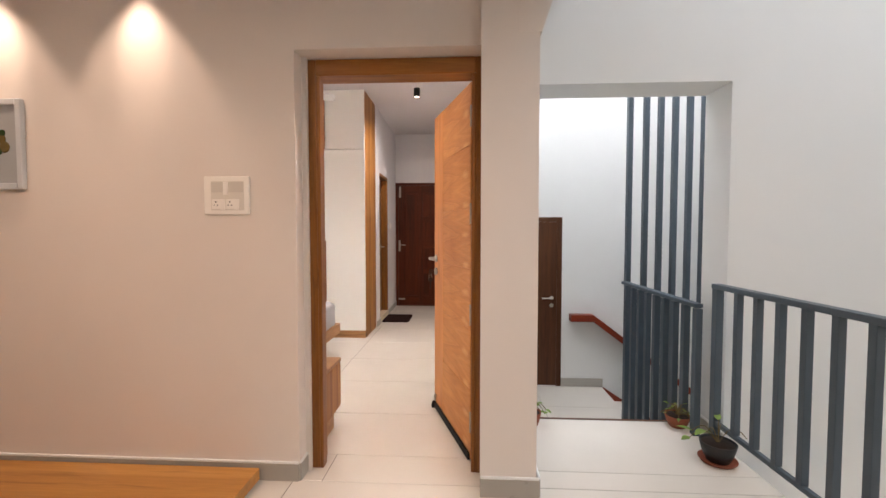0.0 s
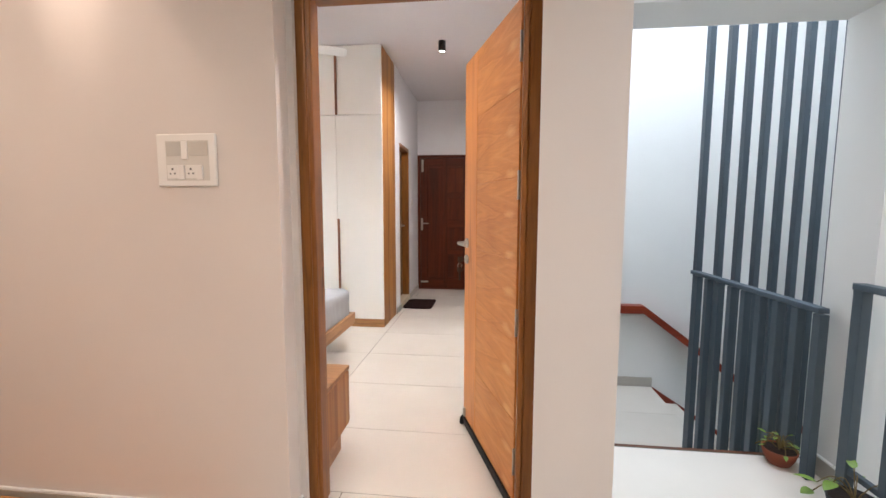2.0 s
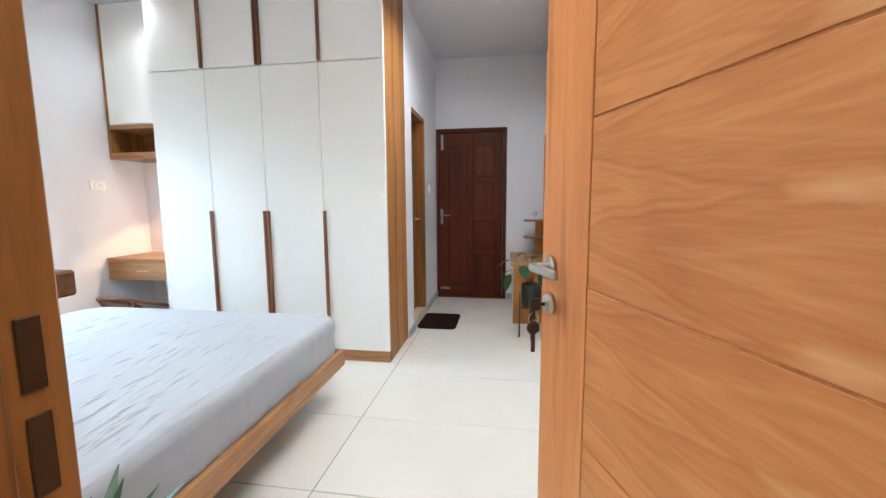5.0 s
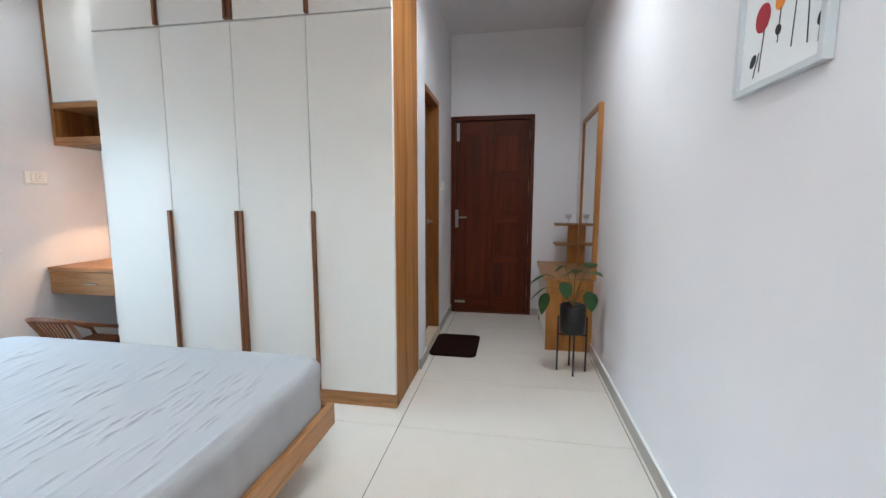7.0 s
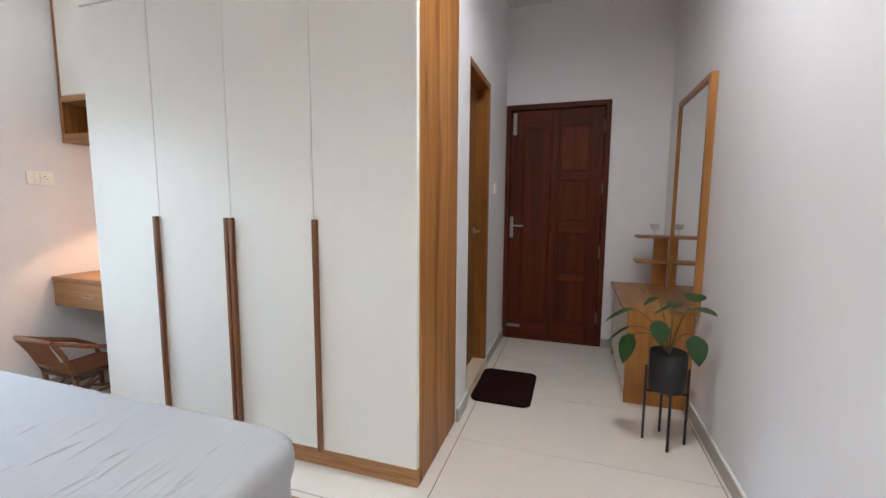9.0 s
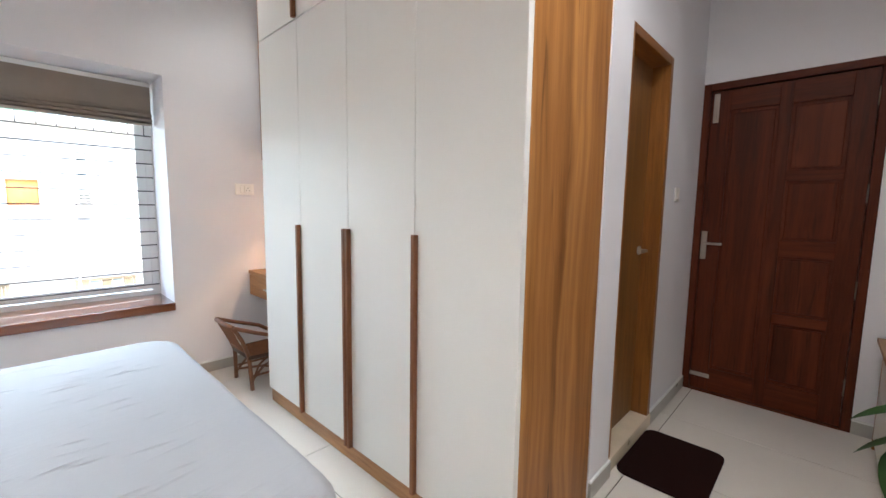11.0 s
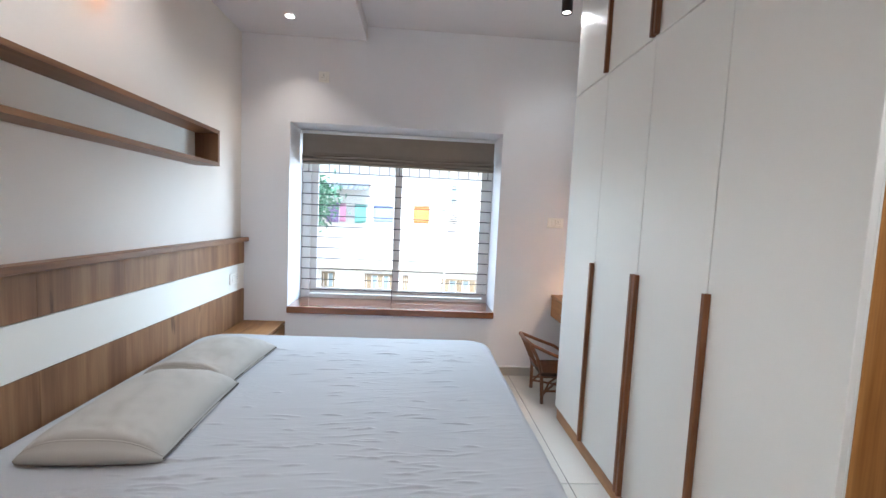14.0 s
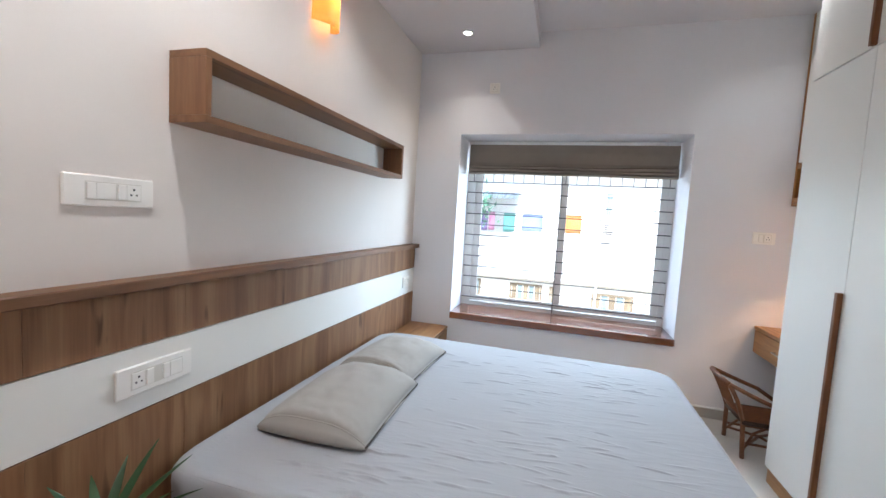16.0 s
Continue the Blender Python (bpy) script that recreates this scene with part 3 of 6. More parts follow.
G = [0.012, 0.39, 0.716, 1.043, 1.372, 1.703, 2.03]
leaf_part("core", B((0.002, -0.036, 0.012), (LEAF_W, -0.003, 2.03), 0.002), LEAF_Z, leaf_door)
leaf_part("stile", B((0.532, -0.003, 0.012), (LEAF_W, 0.0, 2.03), 0.0012), LEAF_Z, leaf_door)
for a, b in zip(G, G[1:]):
    leaf_part("panel", B((0.004, -0.003, a + 0.0022), (0.528, 0.0, b - 0.0022), 0.0012), LEAF_X, leaf_door)
for sgn, y in ((1, 0.0), (-1, -0.036)):
    handle = leaf_part("handle", L((0.69, y, 1.062), [(0.026, 0), (0.026, 0.008 * sgn), (0.022, 0.011 * sgn), (0.011, 0.012 * sgn), (0.010, 0.045 * sgn)], 24, "y"), STEEL, leaf_door, "brushed steel lever handle")
    leaf_part("lever", box(T([(0.69, y + 0.045 * sgn, 1.062), (0.685, y + 0.052 * sgn, 1.062)], 0.010, 10), (0.565, y + 0.043 * sgn, 1.053), (0.697, y + 0.057 * sgn, 1.072), 0.005, 2), STEEL, handle)
    lock = leaf_part("lock_rose", L((0.69, y, 0.972), [(0.026, 0), (0.026, 0.008 * sgn), (0.022, 0.012 * sgn), (0.011, 0.016 * sgn)], 24, "y"), STEEL, leaf_door, "round steel lock rose")
    if sgn > 0:
        leaf_part("key", boxes(((0.687, 0.016, 0.968), (0.691, 0.03, 0.976)), ((0.684, 0.028, 0.957), (0.694, 0.055, 0.987), 0.003), ((0.686, 0.040, 0.935), (0.692, 0.048, 0.958), 0.002)), IRON, lock, "dark key left in the lock")
        leaf_part("spare_key", box(L((0.689, 0.044, 0.915), [(0.004, -0.002), (0.016, -0.002), (0.016, 0.002), (0.004, 0.002)], 16, "x"), (0.687, 0.039, 0.855), (0.691, 0.049, 0.903), 0.001), IRON, lock, "spare key hanging from the ring")
        ring = [(0.689, 0.044 + 0.012 * math.cos(a), 0.938 + 0.014 * math.sin(a)) for a in (k * math.pi / 6 for k in range(13))]
        leaf_part("key_ring", T(ring, 0.0014, 5), STEEL, lock)
for z in (0.22, 0.80, 1.34, 1.85):
    h = leaf_part("hinge", boxes(((-0.003, -0.034, z - 0.055), (0.0, -0.002, z + 0.055))), STEEL, leaf_door, "worn steel butt hinge")
    tube(bm := bmesh.new(), [(-0.004, 0.002, z - 0.055), (-0.004, 0.002, z + 0.055)], 0.006, 8)
    leaf_part("pin", bm, STEEL, h)
leaf_part("bottom_seal", boxes(((0.01, -0.002, 0.004), (LEAF_W, 0.012, 0.045), 0.003)), RUBBER, leaf_door, "black rubber strip along the bottom edge")
stop = leaf_part("door_stopper", boxes(((0.70, 0.0, 0.05), (0.728, 0.012, 0.10), 0.003)), STEEL, leaf_door, "foot-operated door stopper")
leaf_part("rubber_foot", L((0.714, 0.02, 0.004), [(0.010, 0), (0.013, 0.01), (0.011, 0.03), (0.006, 0.045)], 12), RUBBER, stop)

# ---- wardrobe ----
WX = [-2.905, -2.436, -1.985, -1.532, -1.087]
WE = WX[4] + 0.01
WF, WB = 5.012, 5.66
ward = thing("wardrobe", (-2.0, 5.3, 0), "tall white laminate wardrobe with oak edge panels and grips", "wardrobe")
part("carcass", B((WX[0] + 0.003, WF + 0.022, 0.09), (WE, WB, CEIL_Z - 0.004)), LAMWHITE, ward)
part("plinth", B((WX[0] + 0.01, WF + 0.012, 0), (WX[4] + 0.034, WF + 0.028, 0.088), 0.002), LAM_X, ward, "oak plinth")
part("side_panel", B((WX[4] + 0.012, WF + 0.029, 0), (WX[4] + 0.036, 5.592, CEIL_Z - 0.003), 0.001), LAM_Z, ward, "oak grained end panel")
part("edge_band", B((WX[4] + 0.0105, WF + 0.0205, 0.09), (WX[4] + 0.0355, WF + 0.0285, CEIL_Z - 0.003), 0.001), LAMWHITE, ward, "pale edging strip")
part("side_panel", B((WX[0] - 0.0, WF + 0.02, 0.0), (WX[0] + 0.02, WB, CEIL_Z - 0.003), 0.001), LAMWHITE, ward)
for lo, hi in ((0.09, 2.2), (2.206, CEIL_Z - 0.006)):
    for i in range(4):
        d = part("door", B((WX[i] + 0.0015, WF, lo + 0.001), ((WX[4] + 0.0375 if i == 3 else WX[i + 1]) - 0.0015, WF + 0.02, hi), 0.0015), LAMWHITE, ward)
        z0, z1 = (lo + 0.002, 1.15) if lo < 1 else (lo + 0.0, CEIL_Z - 0.05)
        at = {0: WX[1] - 0.021, 1: WX[2] - 0.024, 2: WX[2] + 0.003, 3: WX[3] + 0.003}[i]
        part("grip", B((at, WF - 0.024, z0), (at + 0.019, WF + 0.0, z1), 0.002), GRIP, d, "dark wood edge grip")

# ---- desk nook ----
desk = thing("desk", (-3.27, 5.42, 0.545), "wall-hung oak laminate desk with one drawer", "desk")
part("top", B((-3.655, 5.19, 0.713), (WX[0] - 0.003, NOOK_Y - 0.002, 0.738), 0.0015), LAM_X, desk)
part("body", B((-3.64, 5.215, 0.545), (WX[0] - 0.003, NOOK_Y - 0.002, 0.711), 0.0015), LAM_X, desk)
dr = part("drawer", B((-3.645, 5.192, 0.549), (WX[0] - 0.006, 5.213, 0.708), 0.002), LAM_X, desk)
part("handle", box(T([(-3.33, 5.19, 0.632), (-3.33, 5.168, 0.632)], 0.004), (-3.335, 5.163, 0.627), (-3.22, 5.171, 0.637), 0.003), STEEL, dr, "small dark metal pull")
cab = thing("wall_cabinet", (-3.27, 5.5, 1.6), "hanging cabinet with a white door over an open oak shelf", "cabinet")
CY = 5.32
part("side_panel", B((-3.655, CY, 1.6), (-3.63, NOOK_Y - 0.002, CEIL_Z - 0.004), 0.001), LAM_Z, cab)
part("shelf", B((-3.63, CY, 1.6), (WX[0] - 0.003, NOOK_Y - 0.002, 1.655), 0.001), LAM_X, cab)
part("shelf", B((-3.63, CY, 1.855), (WX[0] - 0.003, NOOK_Y - 0.002, 1.89), 0.001), LAM_X, cab)
part("back", B((-3.63, NOOK_Y - 0.012, 1.655), (WX[0] - 0.003, NOOK_Y - 0.002, 1.855)), LAM_X, cab)
part("body", B((-3.63, CY + 0.02, 1.892), (WX[0] - 0.003, NOOK_Y - 0.002, CEIL_Z - 0.004)), LAMWHITE, cab)
cd = part("door", B((-3.628, CY, 1.895), (WX[0] - 0.006, CY + 0.018, CEIL_Z - 0.006), 0.0015), LAMWHITE, cab)
part("grip", B((-3.03, CY - 0.022, 1.893), (-3.005, CY, 2.06), 0.002), LAM_Z, cd, "short oak grip")
lampu = thing("under_shelf_lamp", (-3.06, 5.5, 1.59), "small warm round lamp under the shelf", "lamp")
part("lens", L((-3.06, 5.5, 1.598), [(0.03, 0), (0.03, -0.008), (0.026, -0.010)], 20), LENS_W, lampu)
solo("storage_box", B((-3.12, 5.42, 1.656), (-2.95, 5.6, 1.76), 0.006), PLASTIC_G, "small grey box on the open shelf", "box", (-3.03, 5.5, 1.656))

# ---- bed ----
bed = thing("bed", (-2.12, 3.52, 0), "double bed on an oak platform with a wrinkled white sheet", "bed")
PX0, PX1, PY0, PY1 = -3.06, -1.192, 2.575, 4.503
part("side_rail", B((PX1 - 0.03, PY0, 0.195), (PX1, PY1, 0.295), 0.002), LAM_Y, bed)
part("side_rail", B((PX0, PY0, 0.195), (PX0 + 0.03, PY1, 0.295), 0.002), LAM_Y, bed)
part("foot_rail", B((PX0 + 0.03, PY1 - 0.03, 0.195), (PX1 - 0.03, PY1 - 0.001, 0.295), 0.002), LAM_X, bed)
part("deck", B((PX0 + 0.03, PY0, 0.20), (PX1 - 0.03, PY1 - 0.03, 0.275)), LAM_X, bed)
part("plinth", B((PX0 + 0.4, PY0, 0), (PX1 - 0.42, PY1 - 0.4, 0.20)), LAM_X, bed, "recessed dark base")


def rounded(bm, lo, hi, r, n=(60, 60, 8), fn=None):
    """A box with round edges whose skin may be shaped by fn(point, normal)."""
    lo, hi = Vector(lo), Vector(hi)
    cache = {}

    def vert(p):
        key = tuple(round(c, 5) for c in p)
        if key not in cache:
            q = Vector([min(max(c, a + r), b - r) for c, a, b in zip(p, lo, hi)])
            d = Vector(p) - q
            nrm = d.normalized() if d.length else Vector((0, 0, 1))
            w = q + nrm * r
            cache[key] = bm.verts.new(fn(w, nrm) if fn else w)
        return cache[key]

    def lin(a, b, k):
        return [a + (b - a) * i / k for i in range(k + 1)]
    gx, gy, gz = (lin(lo[i], hi[i], n[i]) for i in range(3))
    quads = []
    for i in range(n[0]):
        for j in range(n[1]):
            for z in (lo.z, hi.z):
                quads.append([(gx[i], gy[j], z), (gx[i + 1], gy[j], z), (gx[i + 1], gy[j + 1], z), (gx[i], gy[j + 1], z)])
        for k in range(n[2]):
            for y in (lo.y, hi.y):
                quads.append([(gx[i], y, gz[k]), (gx[i + 1], y, gz[k]), (gx[i + 1], y, gz[k + 1]), (gx[i], y, gz[k + 1])])
    for j in range(n[1]):
        for k in range(n[2]):
            for x in (lo.x, hi.x):
                quads.append([(x, gy[j], gz[k]), (x, gy[j + 1], gz[k]), (x, gy[j + 1], gz[k + 1]), (x, gy[j], gz[k + 1])])
    for q in quads:
        vs = [vert(p) for p in q]
        if len(set(vs)) == 4:
            bm.faces.new(vs).smooth = True
    return bm


crease_rnd = random.Random(21)
CREASES = []
for bx, by, sx, sy, count in ((-1.75, 3.75, 0.20, 0.20, 44), (-1.45, 3.2, 0.16, 0.10, 34), (-2.5, 3.6, 0.28, 0.28, 30), (-1.45, 4.1, 0.12, 0.14, 34), (-2.1, 4.15, 0.4, 0.12, 24), (-2.75, 3.95, 0.15, 0.25, 26), (-1.5, 3.6, 0.1, 0.3, 24)):
    for _ in range(count):
        deep = 2.0 if by == 3.2 else 1.0
        CREASES.append((crease_rnd.gauss(bx, sx), crease_rnd.gauss(by, sy), crease_rnd.uniform(0.02, 0.10), crease_rnd.uniform(-0.30, 0.12), deep * crease_rnd.uniform(0.0012, 0.0046), crease_rnd.uniform(0.0035, 0.0065)))


def fold(p):
    """Height of the sheet's creases at a place on the bed."""
    x, y = p.x, p.y
    patch = min(1.0, max(0.0, 2.2 * noise.noise((x * 1.9 + 3, y * 1.6, 0.3)) + 0.35))
    u = x + 0.16 * y + 0.05 * noise.noise((x * 2, y * 2, 3))
    c = max(0.0, 1 - 2.1 * abs(noise.noise((u * 15 + 5, y * 2.6, 1.7))))
    d = max(0.0, 1 - 2.1 * abs(noise.noise((u * 34 + 9, y * 5.5, 4.1))))
    big = max(0.0, 1 - 1.6 * abs(noise.noise((u * 5 + 2, y * 1.2, 8.1))))
    h = patch * (0.0007 * c ** 4 + 0.0008 * d ** 3) + 0.0008 * big ** 2 + 0.005 * noise.noise((x * 2.3, y * 2.3, 7))
    for cx, cy, half, lean, amp, wid in CREASES:
        dy = y - cy
        if abs(dy) < half:
            dx = (x - cx - lean * dy - 0.05 * dy * dy) / wid
            if abs(dx) < 3:
                h += amp * math.exp(-dx * dx) * (1 - (dy / half) ** 2)
    return h


def sheet_skin(w, nrm):
    up = max(0.0, nrm.z)
    p = Vector(w)
    for cx, cy in ((-3.02, 4.52), (-1.215, 4.52), (-3.02, 2.585), (-1.215, 2.585)):
        ux, uy = abs(p.x - cx), abs(p.y - cy)
        if ux < 0.14 and uy < 0.14:
            ax, ay = 0.14 - ux, 0.14 - uy
            far = math.hypot(ax, ay)
            if far > 1e-6:
                k = max(ax, ay) / far
                k = 1 - (1 - k) * 0.8
                p.x += (1 - k) * ax * (1 if p.x < -2.1 else -1)
                p.y += (1 - k) * ay * (1 if p.y < 3.5 else -1)
                p.z -= 0.02 * up * max(0.0, (far - 0.08) / 0.12) ** 2
    p.z += fold(p) * up
    hem = max(0.0, 1 - abs(p.y - 3.45) / 0.75) * (0.6 + 0.6 * noise.noise((p.y * 4.0, 2.0, 0.5)))
    p.z += 0.017 * up * hem * math.exp(-((p.x + 1.262 + 0.02 * noise.noise((p.y * 3.0, 5.0, 1.5))) / 0.012) ** 2)
    if p.y > 4.44:
        p.y -= 0.058 * min(1.0, max(0.0, (0.42 - p.z) / 0.12))
    flap = math.hypot((p.x + 1.30) / 0.10, (p.y - 4.47) / 0.022)
    p.z += 0.012 * up * math.exp(-flap * flap)
    side = 1 - abs(nrm.z)
    if side > 0.2:
        k = 0.006 * noise.noise((p.x * 5, p.y * 5, p.z * 9)) + 0.003 * noise.noise((p.x * 22, p.y * 22, p.z * 6))
        p += Vector((nrm.x, nrm.y, 0)) * k
    return p


mattress = part("mattress", rounded(bmesh.new(), (-3.02, 2.585, 0.277), (-1.215, 4.52, 0.512), 0.038, (620, 150, 10), sheet_skin), SHEET, bed, "mattress under a wrinkled white fitted sheet")


def pillow(cx, cy, cz, lx, ly, thick, ends, turn, seed, label):
    """A plump pillow with bulging short ends; ends: seam heights at the -x and +x end."""
    ob = thing("pillow", (cx, cy, cz), label, "pillow", "pillows on the bed")
    ob.rotation_euler = (0, 0, radians(turn))
    bm = bmesh.new()
    n = 40
    top, low = {}, {}

    def outline(u, v):
        pull = 1 - 0.045 * (1 - u * u) * v * v
        pull2 = 1 + (0.05 if u > 0 else -0.03) * (1 - v * v) * u * u
        near = 1 - 0.02 * (abs(u) ** 9) * (abs(v) ** 9)
        return u * lx / 2 * pull2 * near, v * ly / 2 * pull * near

    def place(u, v):
        e = (max(0.0, 1 - abs(u) ** 3.0) * max(0.0, 1 - abs(v) ** 2.3)) ** 0.55
        rim = 0.018 + (ends[0] if u < 0 else ends[1]) * (abs(u) ** 5) * (1 - abs(v) ** 3)
        cr = 0.010 * noise.noise((u * 2.2 + seed, v * 3.2, 2.0))
        pinch = (u * u * 0.75 + 0.25) * (1 - abs(noise.noise((u * 4.5 + seed, v * 9 + u * 3, 5.0)))) ** 9
        x, y = outline(u, v)
        return (x, y, rim + thick * e + cr * e - 0.013 * pinch * e ** 0.5)
    for i in range(n + 1):
        for j in range(n + 1):
            u, v = math.sin((2 * i / n - 1) * math.pi / 2), math.sin((2 * j / n - 1) * math.pi / 2)
            top[i, j] = bm.verts.new(place(u, v))
    loop = [(i, 0) for i in range(n)] + [(n, j) for j in range(n)] + [(n - i, n) for i in range(n)] + [(0, n - j) for j in range(n)]
    for i in range(n):
        for j in range(n):
            bm.faces.new((top[i, j], top[i + 1, j], top[i + 1, j + 1], top[i, j + 1])).smooth = True
    seam = [top[k].co.copy() for k in loop]
    rings = [[top[k] for k in loop]]
    for drop, out in ((0.25, 0.020), (0.55, 0.028), (0.85, 0.018), (1.0, -0.004)):
        ring = []
        for p in seam:
            away = Vector((p.x, p.y * 1.4, 0)).normalized() * (out * min(1.0, p.z / 0.05))
            ring.append(bm.verts.new((p.x + away.x, p.y + away.y, p.z * (1 - drop))))
        rings.append(ring)
    m = len(loop)
    for a, b in zip(rings, rings[1:]):
        for q in range(m):
            bm.faces.new((a[q], b[q], b[(q + 1) % m], a[(q + 1) % m])).smooth = True
    bm.faces.new(list(reversed(rings[-1])))
    cover = new("cover", mesh_of("cover", bm, PILLOW, smooth=True))
    cover.parent = ob
    hem = [Vector((p.x * 1.012, p.y * 1.012, 0.010)) for p in seam]
    pip = new("piping", mesh_of("piping", tube(bmesh.new(), hem + hem[:1], 0.006, 6), PIPING))
    pip.parent = ob
    tagged(pip, "dark corded edge")
    cord = new("seam", mesh_of("seam", tube(bmesh.new(), seam + seam[:1], 0.0028, 6), PILLOW))
    cord.parent = ob
    tagged(cord, "pale raised seam")
    return ob


pillow(-1.845, 2.945, 0.514, 0.62, 0.455, 0.115, (0.035, 0.07), 2, 1.0, "beige cotton pillow with dark piping on the bed")
pillow(-2.435, 2.925, 0.514, 0.57, 0.43, 0.10, (0.02, 0.085), -3, 4.0, "beige cotton pillow with dark piping lying against another")

# ---- headboard, nightstands, shelf ----
hb = thing("headboard", (-2.2, 2.55, 0.1), "long walnut laminate headboard with a white band", "headboard")
HX = [-3.66, -3.2, -2.743, -2.28, -1.814, -1.35, -0.9, -0.735]
for a, b in zip(HX, HX[1:]):
    part("panel", B((a + 0.0004, SOUTH_Y + 0.001, 0.92), (b - 0.0004, 2.562, 1.100), 0.0004), HEAD, hb)
    part("panel", B((a + 0.0004, SOUTH_Y + 0.001, 0.08), (b - 0.0004, 2.562, 0.705), 0.0004), HEAD, hb)
part("band", B((HX[0], SOUTH_Y + 0.001, 0.708), (HX[-1], 2.560, 0.917), 0.001), LAMWHITE, hb, "white laminate band")
part("ledge", B((HX[0], SOUTH_Y + 0.001, 1.101), (HX[-1], 2.602, 1.134), 0.003), HEAD_X, hb, "projecting top ledge")


def nightstand(x0, x1, label):
    ns = thing("nightstand", ((x0 + x1) / 2, 2.73, 0), label, "nightstand", "nightstands beside the bed")
    part("body", B((x0, 2.564, 0.125), (x1, 2.885, 0.408), 0.0015), LAM_Z, ns)
    part("top", B((x0, 2.564, 0.410), (x1, 2.905, 0.432), 0.0015), LAM_X, ns)
    part("drawer", B((x0 + 0.003, 2.886, 0.128), (x1 - 0.003, 2.904, 0.400), 0.0015), LAM_X, ns)
    part("plinth", B((x0 + 0.05, 2.58, 0), (x1 - 0.03, 2.84, 0.124)), LAM_X, ns)
    return ns


nightstand(-1.145, -0.69, "oak laminate nightstand beside the doorway")
nightstand(-3.66, -3.10, "oak laminate nightstand in the window corner")

shelf = thing("wall_shelf", (-2.14, 2.6, 1.638), "long open walnut box shelf with a pale back on the wall", "shelf")
SX0, SX1, SY1 = -2.985, -1.308, 2.683
part("board", B((SX0, SOUTH_Y, 1.846), (SX1, SY1, 1.870), 0.001), HEAD_X, shelf)
part("board", B((SX0, SOUTH_Y, 1.638), (SX1, SY1, 1.662), 0.001), HEAD_X, shelf)
part("end", B((SX0, SOUTH_Y, 1.6625), (SX0 + 0.024, SY1, 1.8455), 0.001), HEAD_Z, shelf)
part("end", B((SX1 - 0.024, SOUTH_Y, 1.6625), (SX1, SY1, 1.8455), 0.001), HEAD_Z, shelf)
part("back", B((SX0 + 0.025, SOUTH_Y, 1.663), (SX1 - 0.025, SOUTH_Y + 0.008, 1.845)), LAMWHITE, shelf, "pale laminate back")

# ---- window ----
win = thing("window_1", (WGX, 3.8, WZ0), "white two-pane sliding window with horizontal bars", "window", kind="structure")
FX0, FX1 = -4.10, -4.05
part("window_frame", boxes(((FX0, WY0, WZ0 + 0.05), (FX1, WY0 + 0.075, WZ1), 0.002), ((FX0, WY1 - 0.05, WZ0 + 0.05), (FX1, WY1, WZ1), 0.002),
                           ((FX0, WY0 + 0.075, WZ0 + 0.05), (FX1, WY1 - 0.05, WZ0 + 0.09), 0.002), ((FX0, WY0 + 0.075, WZ1 - 0.04), (FX1, WY1 - 0.05, WZ1), 0.002)), ALU, win)
for y0, y1, x in ((WY0 + 0.075, 3.83, FX0 + 0.004), (3.77, WY1 - 0.05, FX0 + 0.026)):
    sash = part("sash", boxes(((x, y0, 0.605), (x + 0.018, y0 + 0.065, 2.05), 0.001), ((x, y1 - 0.055, 0.605), (x + 0.018, y1, 2.05), 0.001),
                              ((x, y0 + 0.065, 0.605), (x + 0.018, y1 - 0.055, 0.655), 0.001), ((x, y0 + 0.065, 2.0), (x + 0.018, y1 - 0.055, 2.05), 0.001)), ALU, win)
    pane = part("pane", B((x + 0.007, y0 + 0.06, 0.65), (x + 0.011, y1 - 0.05, 2.005)), GLASS, sash)
    pane.visible_shadow = False
part("window_sill", B((FX1, WY0 + 0.001, WZ0), (-3.632, WY1 - 0.001, WZ0 + 0.055), 0.004), wood("sill_wood", rgb("5c2c16"), rgb("7c4425"), rgb("94603c"), "y", 0.16, 6.0, coat=0.8), win, "polished reddish wood sill")
grille = part("grille_bar", T([(-4.03, WY0 + 0.01, 0.644), (-4.03, WY1 - 0.01, 0.644)], 0.0042, 8), BARS, win, "dark steel bar")
for i in range(1, 12):
    ob = new("grille_bar", grille.data)
    ob.parent, ob.location = win, (0, 0, 0.099 * i)
short = T([(-4.03, 2.98, 1.733), (-4.03, 2.98, 1.86)], 0.0032, 6)
short = part("grille_upright", short, BARS, win)
for i in range(1, 19):
    ob = new("grille_upright", short.data)
    ob.parent, ob.location = win, (0, 0.092 * i, 0)
part("grille_upright", T([(-4.03, 3.775, 0.57), (-4.03, 3.775, 1.86)], 0.004, 6), BARS, win)
blind = thing("roman_blind", (-3.96, 3.8, 1.8), "raised taupe linen roman blind gathered in folds", "blind")
part("headrail", B((-3.985, WY0 + 0.02, 2.055), (-3.935, WY1 - 0.02, 2.09), 0.002), ALU, blind, "slim white headrail")
bm = bmesh.new()
n = 60
prof = [(-3.935, 2.06), (-3.932, 1.99), (-3.934, 1.90), (-3.930, 1.872), (-3.905, 1.866), (-3.912, 1.850), (-3.934, 1.846), (-3.900, 1.838), (-3.908, 1.822), (-3.93, 1.818), (-3.905, 1.808), (-3.93, 1.795), (-3.965, 1.80), (-3.965, 2.06)]
rows = []
